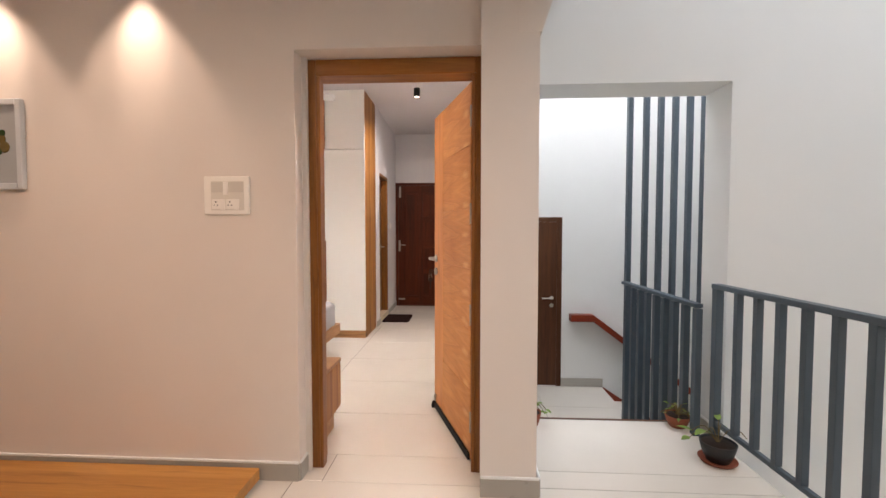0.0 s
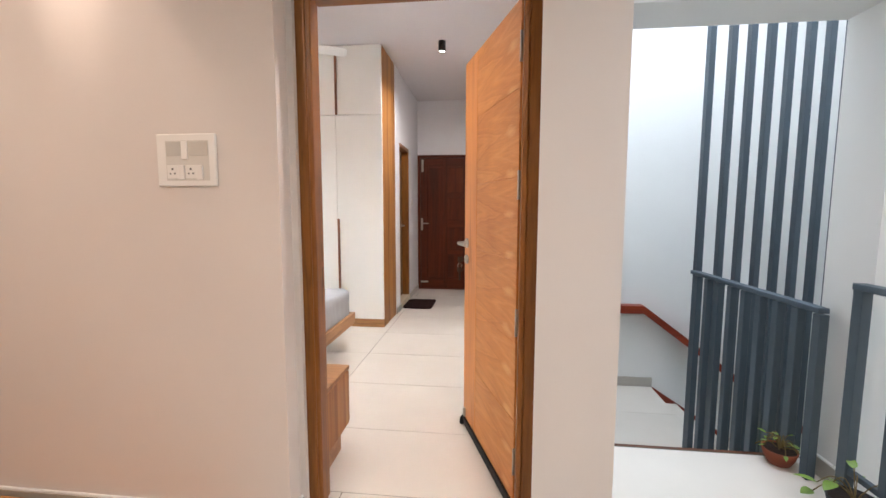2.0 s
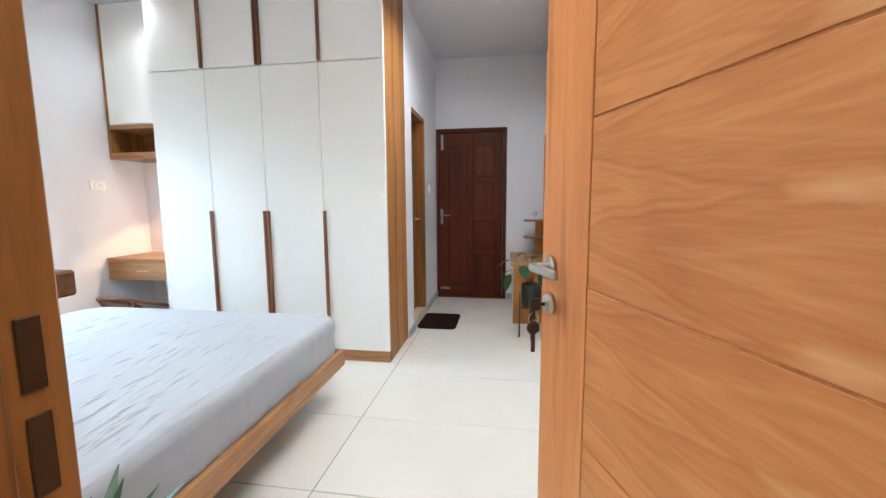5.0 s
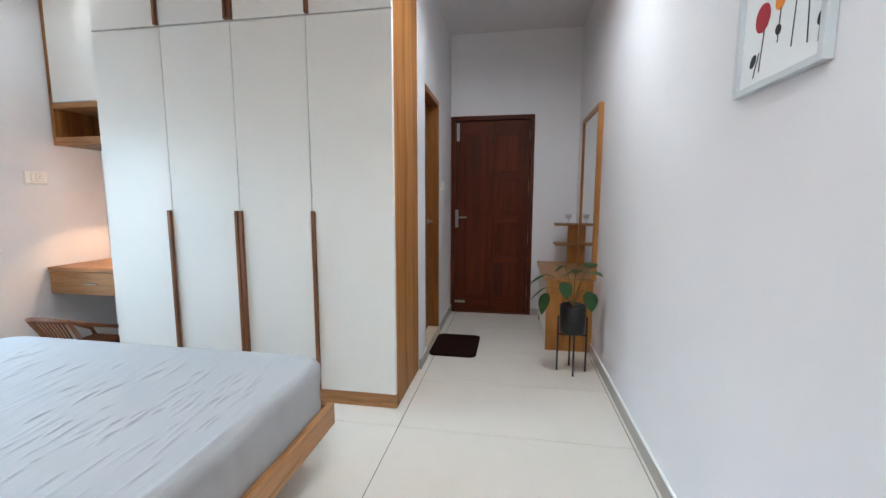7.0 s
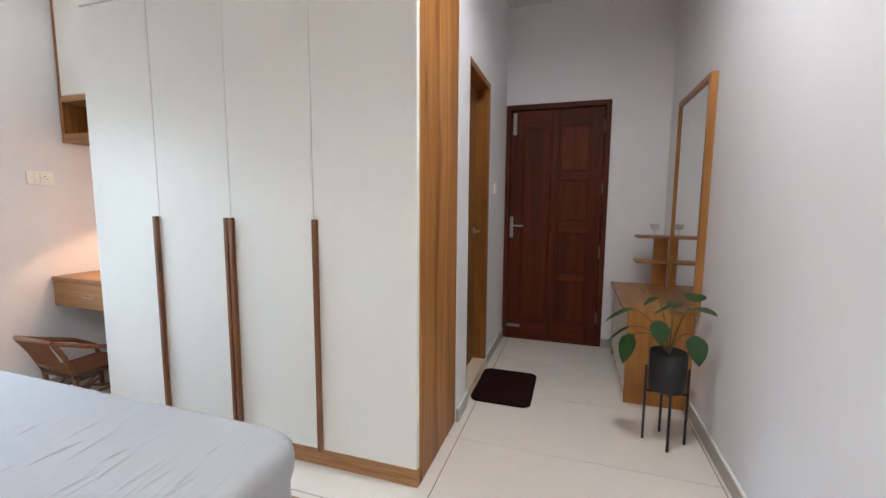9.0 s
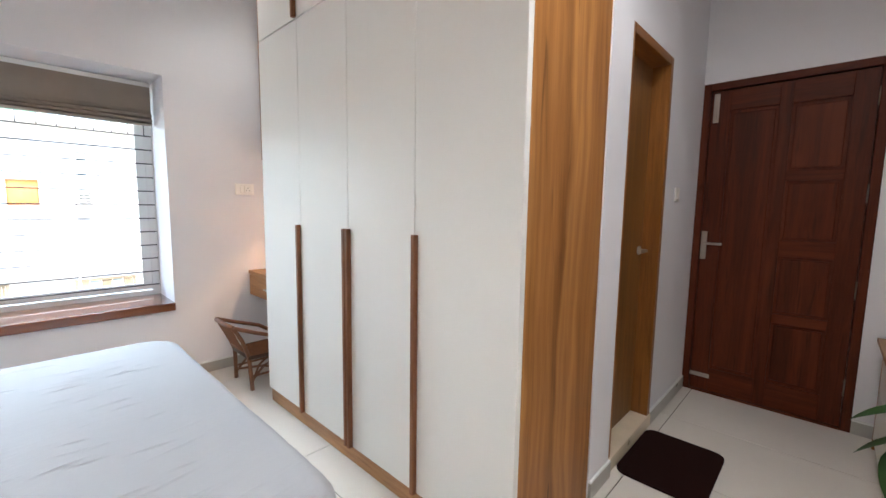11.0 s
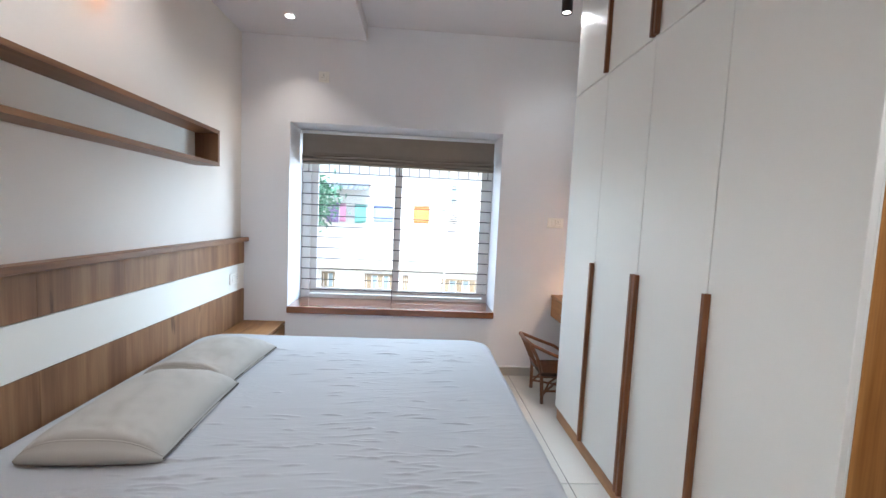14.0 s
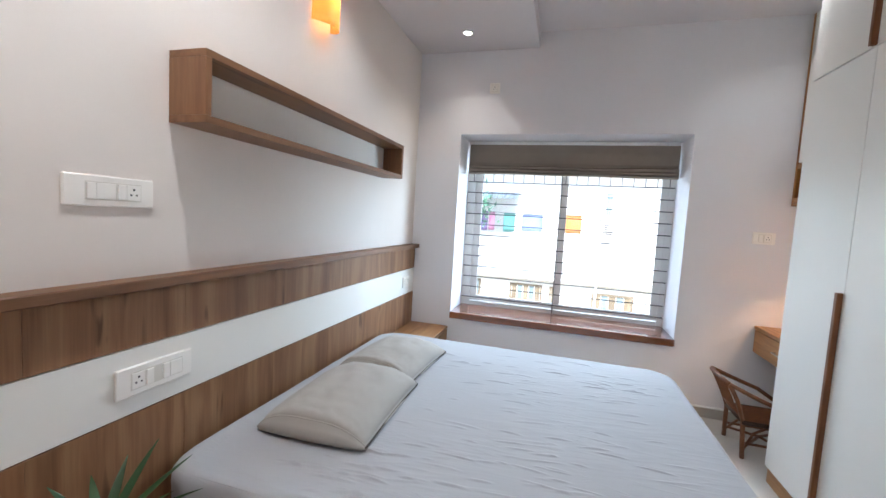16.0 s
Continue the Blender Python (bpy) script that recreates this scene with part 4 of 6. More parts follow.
for i in range(n + 1):
    y = WY0 + 0.03 + (WY1 - WY0 - 0.05) * i / n
    rows.append([bm.verts.new((x + (0.004 * noise.noise((y * 4, k, 0)) if z < 1.88 else 0), y, z + (0.012 * noise.noise((y * 1.6, k * 0.2, 3)) if z < 1.88 else 0))) for k, (x, z) in enumerate(prof)])
for a, b in zip(rows, rows[1:]):
    for k in range(len(prof)):
        bm.faces.new((a[k], a[(k + 1) % len(prof)], b[(k + 1) % len(prof)], b[k]))
bm.faces.new(rows[0]), bm.faces.new(rows[-1][::-1])
part("fabric", bm, BLIND, blind)

# ---- far door ----
exit_door = thing("door_2", ((EX0 + EX1) / 2, EXIT_Y, 0), "dark mahogany panelled door, closed, with bolts and hinges", "door", kind="structure")
E0, E1 = EXIT_Y - 0.012, EXIT_Y + 0.1
part("frame_post", B((EX0, E0, 0), (EX0 + 0.042, E1, EZ), 0.003), MAHOG, exit_door)
part("frame_post", B((EX1 - 0.042, E0, 0), (EX1, E1, EZ), 0.003), MAHOG, exit_door)
part("frame_head", B((EX0 + 0.042, E0, EZ - 0.045), (EX1 - 0.042, E1, EZ), 0.003), MAHOG_X, exit_door)
X0, X1, Y = EX0 + 0.046, EX1 - 0.046, EXIT_Y + 0.012
eleaf = part("leaf", B((X0, Y + 0.012, 0.012), (X1, Y + 0.035, EZ - 0.049)), MAHOG, exit_door)
XM = -0.63
for a, b in ((X0, X0 + 0.105), (X1 - 0.10, X1), (XM - 0.03, XM + 0.03)):
    part("stile", B((a, Y, 0.012), (b, Y + 0.0125, EZ - 0.049), 0.002), MAHOG, eleaf)
for a, b, z0, z1 in ((X0 + 0.105, XM - 0.03, 1.90, EZ - 0.049), (XM + 0.03, X1 - 0.10, 1.90, EZ - 0.049), (X0 + 0.105, XM - 0.03, 0.012, 0.17), (XM + 0.03, X1 - 0.10, 0.012, 0.17),
                     (XM + 0.03, X1 - 0.10, 1.44, 1.50), (XM + 0.03, X1 - 0.10, 0.98, 1.08), (XM + 0.03, X1 - 0.10, 0.56, 0.62)):
    part("rail", B((a, Y, z0), (b, Y + 0.0125, z1), 0.002), MAHOG_X, eleaf)
for a, b, z0, z1 in ((X0 + 0.12, XM - 0.045, 0.19, 1.88), (XM + 0.045, X1 - 0.115, 1.515, 1.88), (XM + 0.045, X1 - 0.115, 1.095, 1.425), (XM + 0.045, X1 - 0.115, 0.635, 0.965), (XM + 0.045, X1 - 0.115, 0.19, 0.545)):
    part("panel", B((a, Y + 0.006, z0), (b, Y + 0.0125, z1), 0.005), MAHOG, eleaf)
part("threshold", B((EX0 + 0.042, E0, 0), (EX1 - 0.042, EXIT_Y + 0.1, 0.011)), MAHOG_X, exit_door)
hp = part("handle_plate", B((-1.012, Y - 0.007, 0.925), (-0.978, Y, 1.115), 0.002), STEEL, exit_door, "steel plate with lever handle")
part("lever", box(T([(-0.995, Y - 0.007, 1.035), (-0.995, Y - 0.045, 1.035)], 0.008, 10), (-1.003, Y - 0.054, 1.027), (-0.885, Y - 0.042, 1.043), 0.004, 2), STEEL, hp)
part("bolt", boxes(((-1.0, Y - 0.006, 1.83), (-0.968, Y, 2.015), 0.002), ((-0.99, Y - 0.016, 1.85), (-0.978, Y - 0.006, 2.0), 0.003)), STEEL, exit_door, "steel tower bolt")
part("bolt", boxes(((-1.035, Y - 0.006, 0.10), (-0.90, Y, 0.128), 0.002), ((-1.04, Y - 0.016, 0.108), (-0.91, Y - 0.006, 0.12), 0.003)), STEEL, exit_door, "steel bolt near the floor")
for z in (0.25, 0.82, 1.36, 1.88):
    part("hinge", T([(X1 + 0.002, Y - 0.004, z - 0.05), (X1 + 0.002, Y - 0.004, z + 0.05)], 0.005, 8), STEEL, exit_door)

# ---- bathroom door ----
bath = thing("door_3", (BATH_X, 6.12, 0), "brown veneered bathroom door in a teak frame, closed", "door", kind="structure")
bx0, bx1 = BATH_X - 0.13, BATH_X + 0.008
part("frame_post", B((bx0, BY0, 0.07), (bx1, BY0 + 0.045, BZ), 0.003), TEAK_Z, bath)
part("frame_post", B((bx0, BY1 - 0.045, 0.07), (bx1, BY1, BZ), 0.003), TEAK_Z, bath)
part("frame_head", B((bx0, BY0 + 0.045, BZ - 0.045), (bx1, BY1 - 0.045, BZ), 0.003), TEAK_Y, bath)
part("threshold", B((bx0, BY0, 0.0), (BATH_X + 0.016, BY1, 0.07), 0.003), MARBLE, bath, "cream stone threshold")
bl = part("leaf", B((BATH_X - 0.115, BY0 + 0.047, 0.075), (BATH_X - 0.08, BY1 - 0.047, BZ - 0.047), 0.002), BATHD, bath)
bh = part("handle", L((BATH_X - 0.08, BY1 - 0.10, 1.03), [(0.024, 0), (0.024, 0.007), (0.01, 0.01), (0.009, 0.04)], 20, "x"), STEEL, bl, "dark lever handle")
part("lever", B((BATH_X - 0.045, BY1 - 0.2, 1.022), (BATH_X - 0.033, BY1 - 0.09, 1.038), 0.004, 2), STEEL, bh)

# ---- mat ----
bm = bmesh.new()
pts = []
for cx, cy, a0 in ((-0.72, 6.325, 0), (-0.985, 6.325, 90), (-0.985, 5.925, 180), (-0.72, 5.925, 270)):
    for k in range(7):
        a = radians(a0 + 15 * k)
        pts.append((cx + 0.055 * math.cos(a), cy + 0.055 * math.sin(a)))
lo, hi = [bm.verts.new((x, y, 0.001)) for x, y in pts], [bm.verts.new((x, y, 0.012)) for x, y in pts]
bm.faces.new(lo[::-1]), bm.faces.new(hi)
for i in range(len(pts)):
    bm.faces.new((lo[i], lo[(i + 1) % len(pts)], hi[(i + 1) % len(pts)], hi[i]))
solo("door_mat", bm, MATFIBRE, "dark brown rounded floor mat before the bathroom", "mat", (-0.85, 6.12, 0))

# ---- dresser, mirror, corner shelf ----
dz = thing("dresser", (0.05, 6.55, 0), "low oak dressing unit with pale drawer fronts", "dresser")
part("top", B((-0.15, 6.15, 0.582), (EAST_X - 0.001, 7.05, 0.602), 0.0015), LAM_Y, dz)
part("side", B((-0.122, 6.15, 0), (EAST_X - 0.001, 6.172, 0.581), 0.0015), LAM_Z, dz, "oak end panel")
part("side", B((-0.122, 7.028, 0), (EAST_X - 0.001, 7.05, 0.581), 0.0015), LAM_Z, dz)
part("body", B((-0.102, 6.173, 0.06), (EAST_X - 0.001, 7.027, 0.58)), LAM_Z, dz)
part("plinth", B((-0.09, 6.173, 0), (EAST_X - 0.001, 7.027, 0.059)), LAM_Y, dz)
for z0, z1 in ((0.065, 0.315), (0.322, 0.575)):
    part("drawer", B((-0.122, 6.176, z0), (-0.103, 7.024, z1), 0.0015), LAMWHITE, dz, "pale drawer front")
mir = thing("wall_mirror", (0.22, 6.35, 0.604), "tall mirror in a slim oak frame hung over the dresser", "mirror")
MY0, MY1, MZ0, MZ1, MX = 6.06, 6.76, 0.604, 1.928, 0.2
part("frame_side", B((MX, MY0, MZ0), (EAST_X - 0.001, MY0 + 0.035, MZ1), 0.002), LAM_Z, mir)
part("frame_side", B((MX, MY1 - 0.010, MZ0), (EAST_X - 0.001, MY1, MZ1), 0.002), LAM_Z, mir)
part("frame_top", B((MX, MY0 + 0.035, MZ1 - 0.035), (EAST_X - 0.001, MY1 - 0.010, MZ1), 0.002), LAM_Y, mir)
part("glass", B((MX + 0.012, MY0 + 0.0352, MZ0), (EAST_X - 0.002, MY1 - 0.0102, MZ1 - 0.0352)), MIRROR, mir, "clear silvered glass")
cs = thing("corner_shelf", (0.14, 7.0, 0.604), "small two-tier oak shelf on the dresser", "shelf")
part("upright", B((0.13, 6.93, 0.604), (0.225, 6.955, 0.985), 0.002), LAM_Z, cs)
for z in (0.785, 0.975):
    part("board", B((0.0, 6.86, z), (0.228, 7.015, z + 0.02), 0.004), LAM_X, cs)
tum = thing("drinking_glass", (0.13, 6.95, 0.996), "clear stemmed glass on the small shelf", "glass")
part("bowl", L((0.13, 6.95, 0.997), [(0.028, 0), (0.028, 0.004), (0.005, 0.008), (0.005, 0.035), (0.03, 0.05), (0.036, 0.085), (0.034, 0.085), (0.028, 0.053), (0.0045, 0.045)], 20), GLASS_T, tum)


# ---- plants ----
def blade(bm, base, tip_dir, length, width, droop=0.3, cup=0.15, steps=6, notch=0.0, up=(0, 0, 1)):
    base, d = Vector(base), Vector(tip_dir).normalized()
    side = d.cross(Vector(up))
    side = side.normalized() if side.length > 1e-3 else Vector((1, 0, 0))
    prev, p = None, base.copy()
    for i in range(steps + 1):
        t = i / steps
        w = width * math.sin(math.pi * min(1, 0.08 + 0.92 * t ** 0.75)) ** 0.8 * 0.5 if i < steps else 0.001
        nrm = side.cross(d).normalized()
        l = bm.verts.new(p + side * w + nrm * cup * w)
        c = bm.verts.new(p)
        r = bm.verts.new(p - side * w + nrm * cup * w)
        if prev:
            bm.faces.new((prev[0], l, c, prev[1])).smooth = True
            bm.faces.new((prev[1], c, r, prev[2])).smooth = True
        prev = (l, c, r)
        d = (d + Vector((0, 0, -droop / steps))).normalized()
        p = p + d * length / steps
    return bm


def one_leaf(parent, base, way, length, width, material, droop=0.3, name="leaf", stem=None):
    bm = blade(bmesh.new(), base, way, length, width, droop)
    if stem:
        part("stem", T(stem, 0.0028, 6), STEMM, parent)
    return part(name, bm, material, parent)


def arc(a, b, lift, n=6):
    a, b = Vector(a), Vector(b)
    return [a.lerp(b, i / n) + Vector((0, 0, lift * math.sin(math.pi * i / n))) for i in range(n + 1)]


PSX, PSY = 0.028, 5.757
stand = thing("plant_stand", (PSX, PSY, 0), "slim black metal plant stand with four legs", "plant stand")
for a in (0, 90, 180, 270):
    x, y = PSX + 0.098 * math.cos(radians(a)), PSY + 0.098 * math.sin(radians(a))
    part("leg", B((x - 0.006, y - 0.006, 0), (x + 0.006, y + 0.006, 0.40), 0.0015), BLACK, stand)
part("cross_bar", B((PSX - 0.092, PSY - 0.005, 0.262), (PSX + 0.092, PSY + 0.005, 0.272)), BLACK, stand)
part("cross_bar", B((PSX - 0.005, PSY - 0.092, 0.2725), (PSX + 0.005, PSY + 0.092, 0.2825)), BLACK, stand)
plant = thing("potted_plant", (PSX, PSY, 0.284), "broad-leaved green plant in a matt black pot", "plant")
part("pot", L((PSX, PSY, 0.284), [(0.078, 0), (0.086, 0.01), (0.088, 0.2), (0.084, 0.2), (0.083, 0.175)], 32), BLACK, plant, "matt black cylinder pot")
part("soil", L((PSX, PSY, 0.45), [(0.082, 0), (0.082, 0.012), (0.02, 0.02)], 20), SOIL, plant)
top = Vector((PSX, PSY, 0.47))
for end, way, ln, wd in (((-0.159, 5.70, 0.705), (-1, -0.1, -0.3), 0.15, 0.06), ((-0.165, 5.70, 0.612), (-1, 0.0, -0.55), 0.14, 0.05), ((-0.158, 5.69, 0.575), (-0.35, -0.3, -1), 0.155, 0.10),
                         ((-0.05, 5.67, 0.66), (0.2, -0.5, -1), 0.12, 0.10), ((-0.046, 5.72, 0.765), (-1, -0.2, -0.4), 0.08, 0.065), ((0.03, 5.70, 0.735), (-0.9, 0.0, -0.25), 0.11, 0.055),
                         ((0.10, 5.72, 0.72), (0.6, -0.6, 0.2), 0.13, 0.10), ((0.14, 5.80, 0.74), (0.1, 0.6, 0.3), 0.12, 0.10), ((0.11, 5.67, 0.60), (0.2, -0.5, -1), 0.14, 0.11),
                         ((0.04, 5.80, 0.70), (0.3, 0.6, 0.3), 0.11, 0.08)):
    one_leaf(plant, end, way, ln, wd, LEAFM, 0.5, stem=arc(top, end, 0.05))

aloe = thing("potted_aloe", (-0.955, 2.74, 0.432), "spiky green aloe in a small pot on the nightstand", "plant")
part("pot", L((-0.955, 2.74, 0.432), [(0.045, 0), (0.06, 0.09), (0.056, 0.09), (0.052, 0.075)], 24), TERRA, aloe, "small clay pot")
part("soil", L((-0.955, 2.74, 0.50), [(0.052, 0), (0.052, 0.008), (0.01, 0.012)], 16), SOIL, aloe)
for i in range(15):
    a, e = i * 2.4, 0.35 + 0.09 * (i % 7)
    one_leaf(aloe, (-0.955 + 0.012 * math.cos(a), 2.74 + 0.012 * math.sin(a), 0.51), (math.cos(a) * math.cos(e), math.sin(a) * math.cos(e), math.sin(e) + 0.3), 0.14 + 0.025 * (i % 5), 0.026, LEAFM, 0.35)

# ---- print on the wall ----
pic = thing("framed_print", (0.21, 4.0, 1.497), "pale grey framed print of red and orange flowers", "picture")
QX, QY0, QY1, QZ0, QZ1 = 0.214, 3.85, 4.205, 1.502, 1.997
part("frame", boxes(((QX, QY0, QZ0), (EAST_X - 0.001, QY0 + 0.018, QZ1), 0.001), ((QX, QY1 - 0.018, QZ0), (EAST_X - 0.001, QY1, QZ1), 0.001),
                    ((QX, QY0 + 0.018, QZ0), (EAST_X - 0.001, QY1 - 0.018, QZ0 + 0.018), 0.001), ((QX, QY0 + 0.018, QZ1 - 0.018), (EAST_X - 0.001, QY1 - 0.018, QZ1), 0.001)), FRAMEPALE, pic)
part("sheet", B((QX + 0.012, QY0 + 0.018, QZ0 + 0.018), (EAST_X - 0.002, QY1 - 0.018, QZ1 - 0.018)), PAPER, pic)


def disc(cy, cz, ry, rz, material, turn=0.0, x=QX + 0.0115):
    bm = bmesh.new()
    vs = []
    for j in range(20):
        a = 2 * math.pi * j / 20
        y, z = ry * math.cos(a), rz * math.sin(a)
        vs.append(bm.verts.new((x, cy + y * math.cos(turn) - z * math.sin(turn), cz + y * math.sin(turn) + z * math.cos(turn))))
    bm.faces.new(vs)
    ex = bmesh.ops.extrude_face_region(bm, geom=bm.faces[:])
    bmesh.ops.translate(bm, verts=[v for v in ex['geom'] if isinstance(v, bmesh.types.BMVert)], vec=(-0.0008, 0, 0))
    return part("flower", bm, material, pic)


for cy, cz, ry, rz, m, turn in ((4.10, 1.685, 0.032, 0.036, RED, 0), (4.10, 1.79, 0.022, 0.028, ORANGE, 0), (4.03, 1.70, 0.02, 0.024, ORANGE, 0), (3.97, 1.815, 0.03, 0.03, ORANGE, 0), (3.92, 1.70, 0.026, 0.03, RED, 0),
                                (4.13, 1.585, 0.012, 0.018, INK, 0.6), (4.03, 1.63, 0.011, 0.013, INK, -0.4), (4.0, 1.75, 0.016, 0.022, INK, 0.7), (3.955, 1.755, 0.016, 0.026, INK, -0.6),
                                (3.945, 1.68, 0.014, 0.018, INK, -0.7), (3.88, 1.60, 0.012, 0.018, INK, 0.5), (4.10, 1.90, 0.03, 0.03, RED, 0), (3.90, 1.88, 0.024, 0.024, ORANGE, 0)):
    disc(cy, cz, ry, rz, m, turn)
for cy, z0, z1, lean in ((4.10, 1.55, 1.65, 0.01), (4.125, 1.54, 1.60, 0.02), (3.975, 1.57, 1.785, 0.012), (3.92, 1.56, 1.67, -0.006), (4.03, 1.60, 1.68, 0.004), (3.885, 1.55, 1.86, 0.008)):
    part("stalk", T([(QX + 0.0112, cy, z0), (QX + 0.0112, cy - lean, z1)], 0.0014, 5), INK, pic)


# ---- switches and sockets ----
def plate(name, origin, u, n, w, h, label, modules, group=""):
    """origin: middle of the plate on the wall; u: way to the viewer's right; n: out of the wall. modules: x, z, w, h, kind."""
    o, u, n = Vector(origin), Vector(u), Vector(n)
    ob = thing(name, origin, label, "switch", group)

    def slab(x0, x1, z0, z1, d0, d1, bev=0.001):
        bm = B((x0, d0, z0), (x1, d1, z1), bev)
        rot = Matrix((u.to_4d(), n.to_4d(), (0, 0, 1, 0), (0, 0, 0, 1))).transposed()
        for i in range(3):
            rot[3][i] = 0
        rot[0][3] = rot[1][3] = rot[2][3] = 0
        rot[3][3] = 1
        bmesh.ops.transform(bm, matrix=Matrix.Translation(o) @ rot, verts=bm.verts[:])
        return bm
    part("cover", slab(-w / 2, w / 2, -h / 2, h / 2, 0.0, 0.011, 0.004), PLASTIC, ob)
    xa, xb = min(m[0] - m[2] / 2 for m in modules) - 0.003, max(m[0] + m[2] / 2 for m in modules) + 0.003
    za, zb = min(m[1] - m[3] / 2 for m in modules) - 0.003, max(m[1] + m[3] / 2 for m in modules) + 0.003
    part("inner_frame", slab(xa, xb, za, zb, 0.0105, 0.0112, 0), PLASTIC_S, ob, "shaded inner frame")
    for x, z, mw, mh, kind in modules:
        if kind == "rocker":
            part("rocker", slab(x - mw / 2, x + mw / 2, z - mh / 2, z + mh / 2, 0.0112, 0.0165, 0.0015), PLASTIC, ob)
        elif kind == "blank_white":
            part("blank", slab(x - mw / 2, x + mw / 2, z - mh / 2, z + mh / 2, 0.0113, 0.0135, 0.0008), PLASTIC, ob)
        elif kind == "blank":
            part("blank", slab(x - mw / 2, x + mw / 2, z - mh / 2, z + mh / 2, 0.0112, 0.013, 0.0008), PLASTIC_G, ob)
        else:
            sock = part("socket", slab(x - mw / 2, x + mw / 2, z - mh / 2, z + mh / 2, 0.0112, 0.0135, 0.0008), PLASTIC, ob)
            for dx, dz, r in ((0, 0.010, 0.0032), (-0.0085, -0.006, 0.0026), (0.0085, -0.006, 0.0026)):
                part("pin_hole", slab(x + dx - r, x + dx + r, z + dz - r, z + dz + r, 0.0136, 0.0139, 0), DARK, sock)
    return ob


plate("switchboard", (-1.054, OUT_Y, 1.4215), (1, 0, 0), (0, -1, 0), 0.23, 0.187, "white six-module switchboard with two sockets", [
    (-0.046, 0.04, 0.058, 0.05, "blank"), (-0.003, 0.034, 0.024, 0.064, "rocker"), (0.049, 0.04, 0.074, 0.05, "blank"),
    (-0.053, -0.042, 0.042, 0.048, "socket"), (-0.018, -0.044, 0.025, 0.052, "rocker"), (0.018, -0.042, 0.042, 0.048, "socket"), (0.053, -0.044, 0.025, 0.052, "rocker")])
plate("switchboard", (-1.125, SOUTH_Y, 1.395), (-1, 0, 0), (0, 1, 0), 0.25, 0.088, "white switch plate with rockers and a socket", [
    (-0.058, 0, 0.024, 0.046, "rocker"), (-0.018, 0, 0.052, 0.046, "blank_white"), (0.025, 0, 0.024, 0.046, "rocker"), (0.06, 0, 0.042, 0.046, "socket")])
plate("switchboard", (-1.24, 2.561, 0.815), (-1, 0, 0), (0, 1, 0), 0.26, 0.095, "white double switch plate on the headboard band", [
    (-0.062, 0, 0.042, 0.05, "socket"), (-0.026, 0, 0.024, 0.05, "rocker"), (0.03, 0, 0.024, 0.05, "rocker"), (0.068, 0, 0.044, 0.05, "blank_white")])
plate("switchboard", (-3.47, 2.561, 0.815), (-1, 0, 0), (0, 1, 0), 0.15, 0.088, "white switch plate at the headboard's end", [(-0.03, 0, 0.03, 0.05, "rocker"), (0.03, 0, 0.04, 0.05, "socket")])
plate("wall_socket", (WIN_X, 5.185, 1.365), (0, 1, 0), (1, 0, 0), 0.14, 0.085, "white socket plate on the window wall", [(0.022, 0, 0.04, 0.05, "socket"), (-0.02, 0, 0.024, 0.05, "rocker")])
plate("wall_socket", (WIN_X, 3.186, 2.466), (0, 1, 0), (1, 0, 0), 0.085, 0.085, "small white socket plate high on the wall", [(0, 0, 0.045, 0.05, "socket")])
plate("light_switch", (BATH_X, 6.69, 1.346), (0, -1, 0), (1, 0, 0), 0.08, 0.085, "small white light switch in the passage", [(0, 0, 0.03, 0.05, "rocker")])

# ---- lamps ----
def cylinder_lamp(x, y, label):
    ob = thing("ceiling_lamp", (x, y, CEIL_Z), label, "lamp", "ceiling cylinder lamps")
    part("housing", L((x, y, CEIL_Z), [(0.036, -0.0005), (0.036, -0.10), (0.031, -0.10), (0.030, -0.085)], 24), BLACK, ob)
    part("lens", L((x, y, CEIL_Z - 0.086), [(0.029, 0), (0.029, -0.006), (0.02, -0.010)], 20), LENS_W, ob, "bright frosted lens")


cylinder_lamp(-0.44, 5.03, "black cylinder ceiling lamp, lit")
cylinder_lamp(-3.02, 4.95, "black cylinder ceiling lamp, lit")
# fixtures at x -2.21 and 0.0 are unseen, placed at even spacing
for x in (-3.315, -2.21, -1.105, 0.0):
    down = thing("downlight", (x, 3.015, SOFFIT_Z), "small recessed ceiling downlight, lit", "lamp", "soffit downlights")
    part("ring", L((x, 3.015, SOFFIT_Z), [(0.045, -0.0005), (0.044, -0.006), (0.03, -0.007), (0.03, -0.002)], 24), FANW, down)
    part("lens", L((x, 3.015, SOFFIT_Z - 0.002), [(0.029, -0.001), (0.028, -0.007)], 20), LENS_W, down)
# rings for the two added fill lamps, out of view
for x, y in ((-1.6, 0.5), (0.5, 0.0)):
    dl = thing("downlight", (x, y, LC), "recessed lounge downlight, lit, unseen overhead", "lamp", "lounge downlights")
    part("ring", L((x, y, LC), [(0.045, -0.0005), (0.044, -0.006), (0.03, -0.007), (0.03, -0.002)], 24), FANW, dl)
for x in (-1.47, -2.21):
    dl = thing("downlight", (x, 2.075, LC), "recessed lounge downlight, lit, unseen overhead", "lamp", "lounge downlights")
    part("ring", L((x, 2.075, LC), [(0.045, -0.0005), (0.044, -0.006), (0.03, -0.007), (0.03, -0.002)], 24), FANW, dl)
wl = thing("wall_lamp", (-2.15, 2.53, 2.325), "amber half-round wall lamp shade, lit", "lamp")
bm = bmesh.new()
ring = []
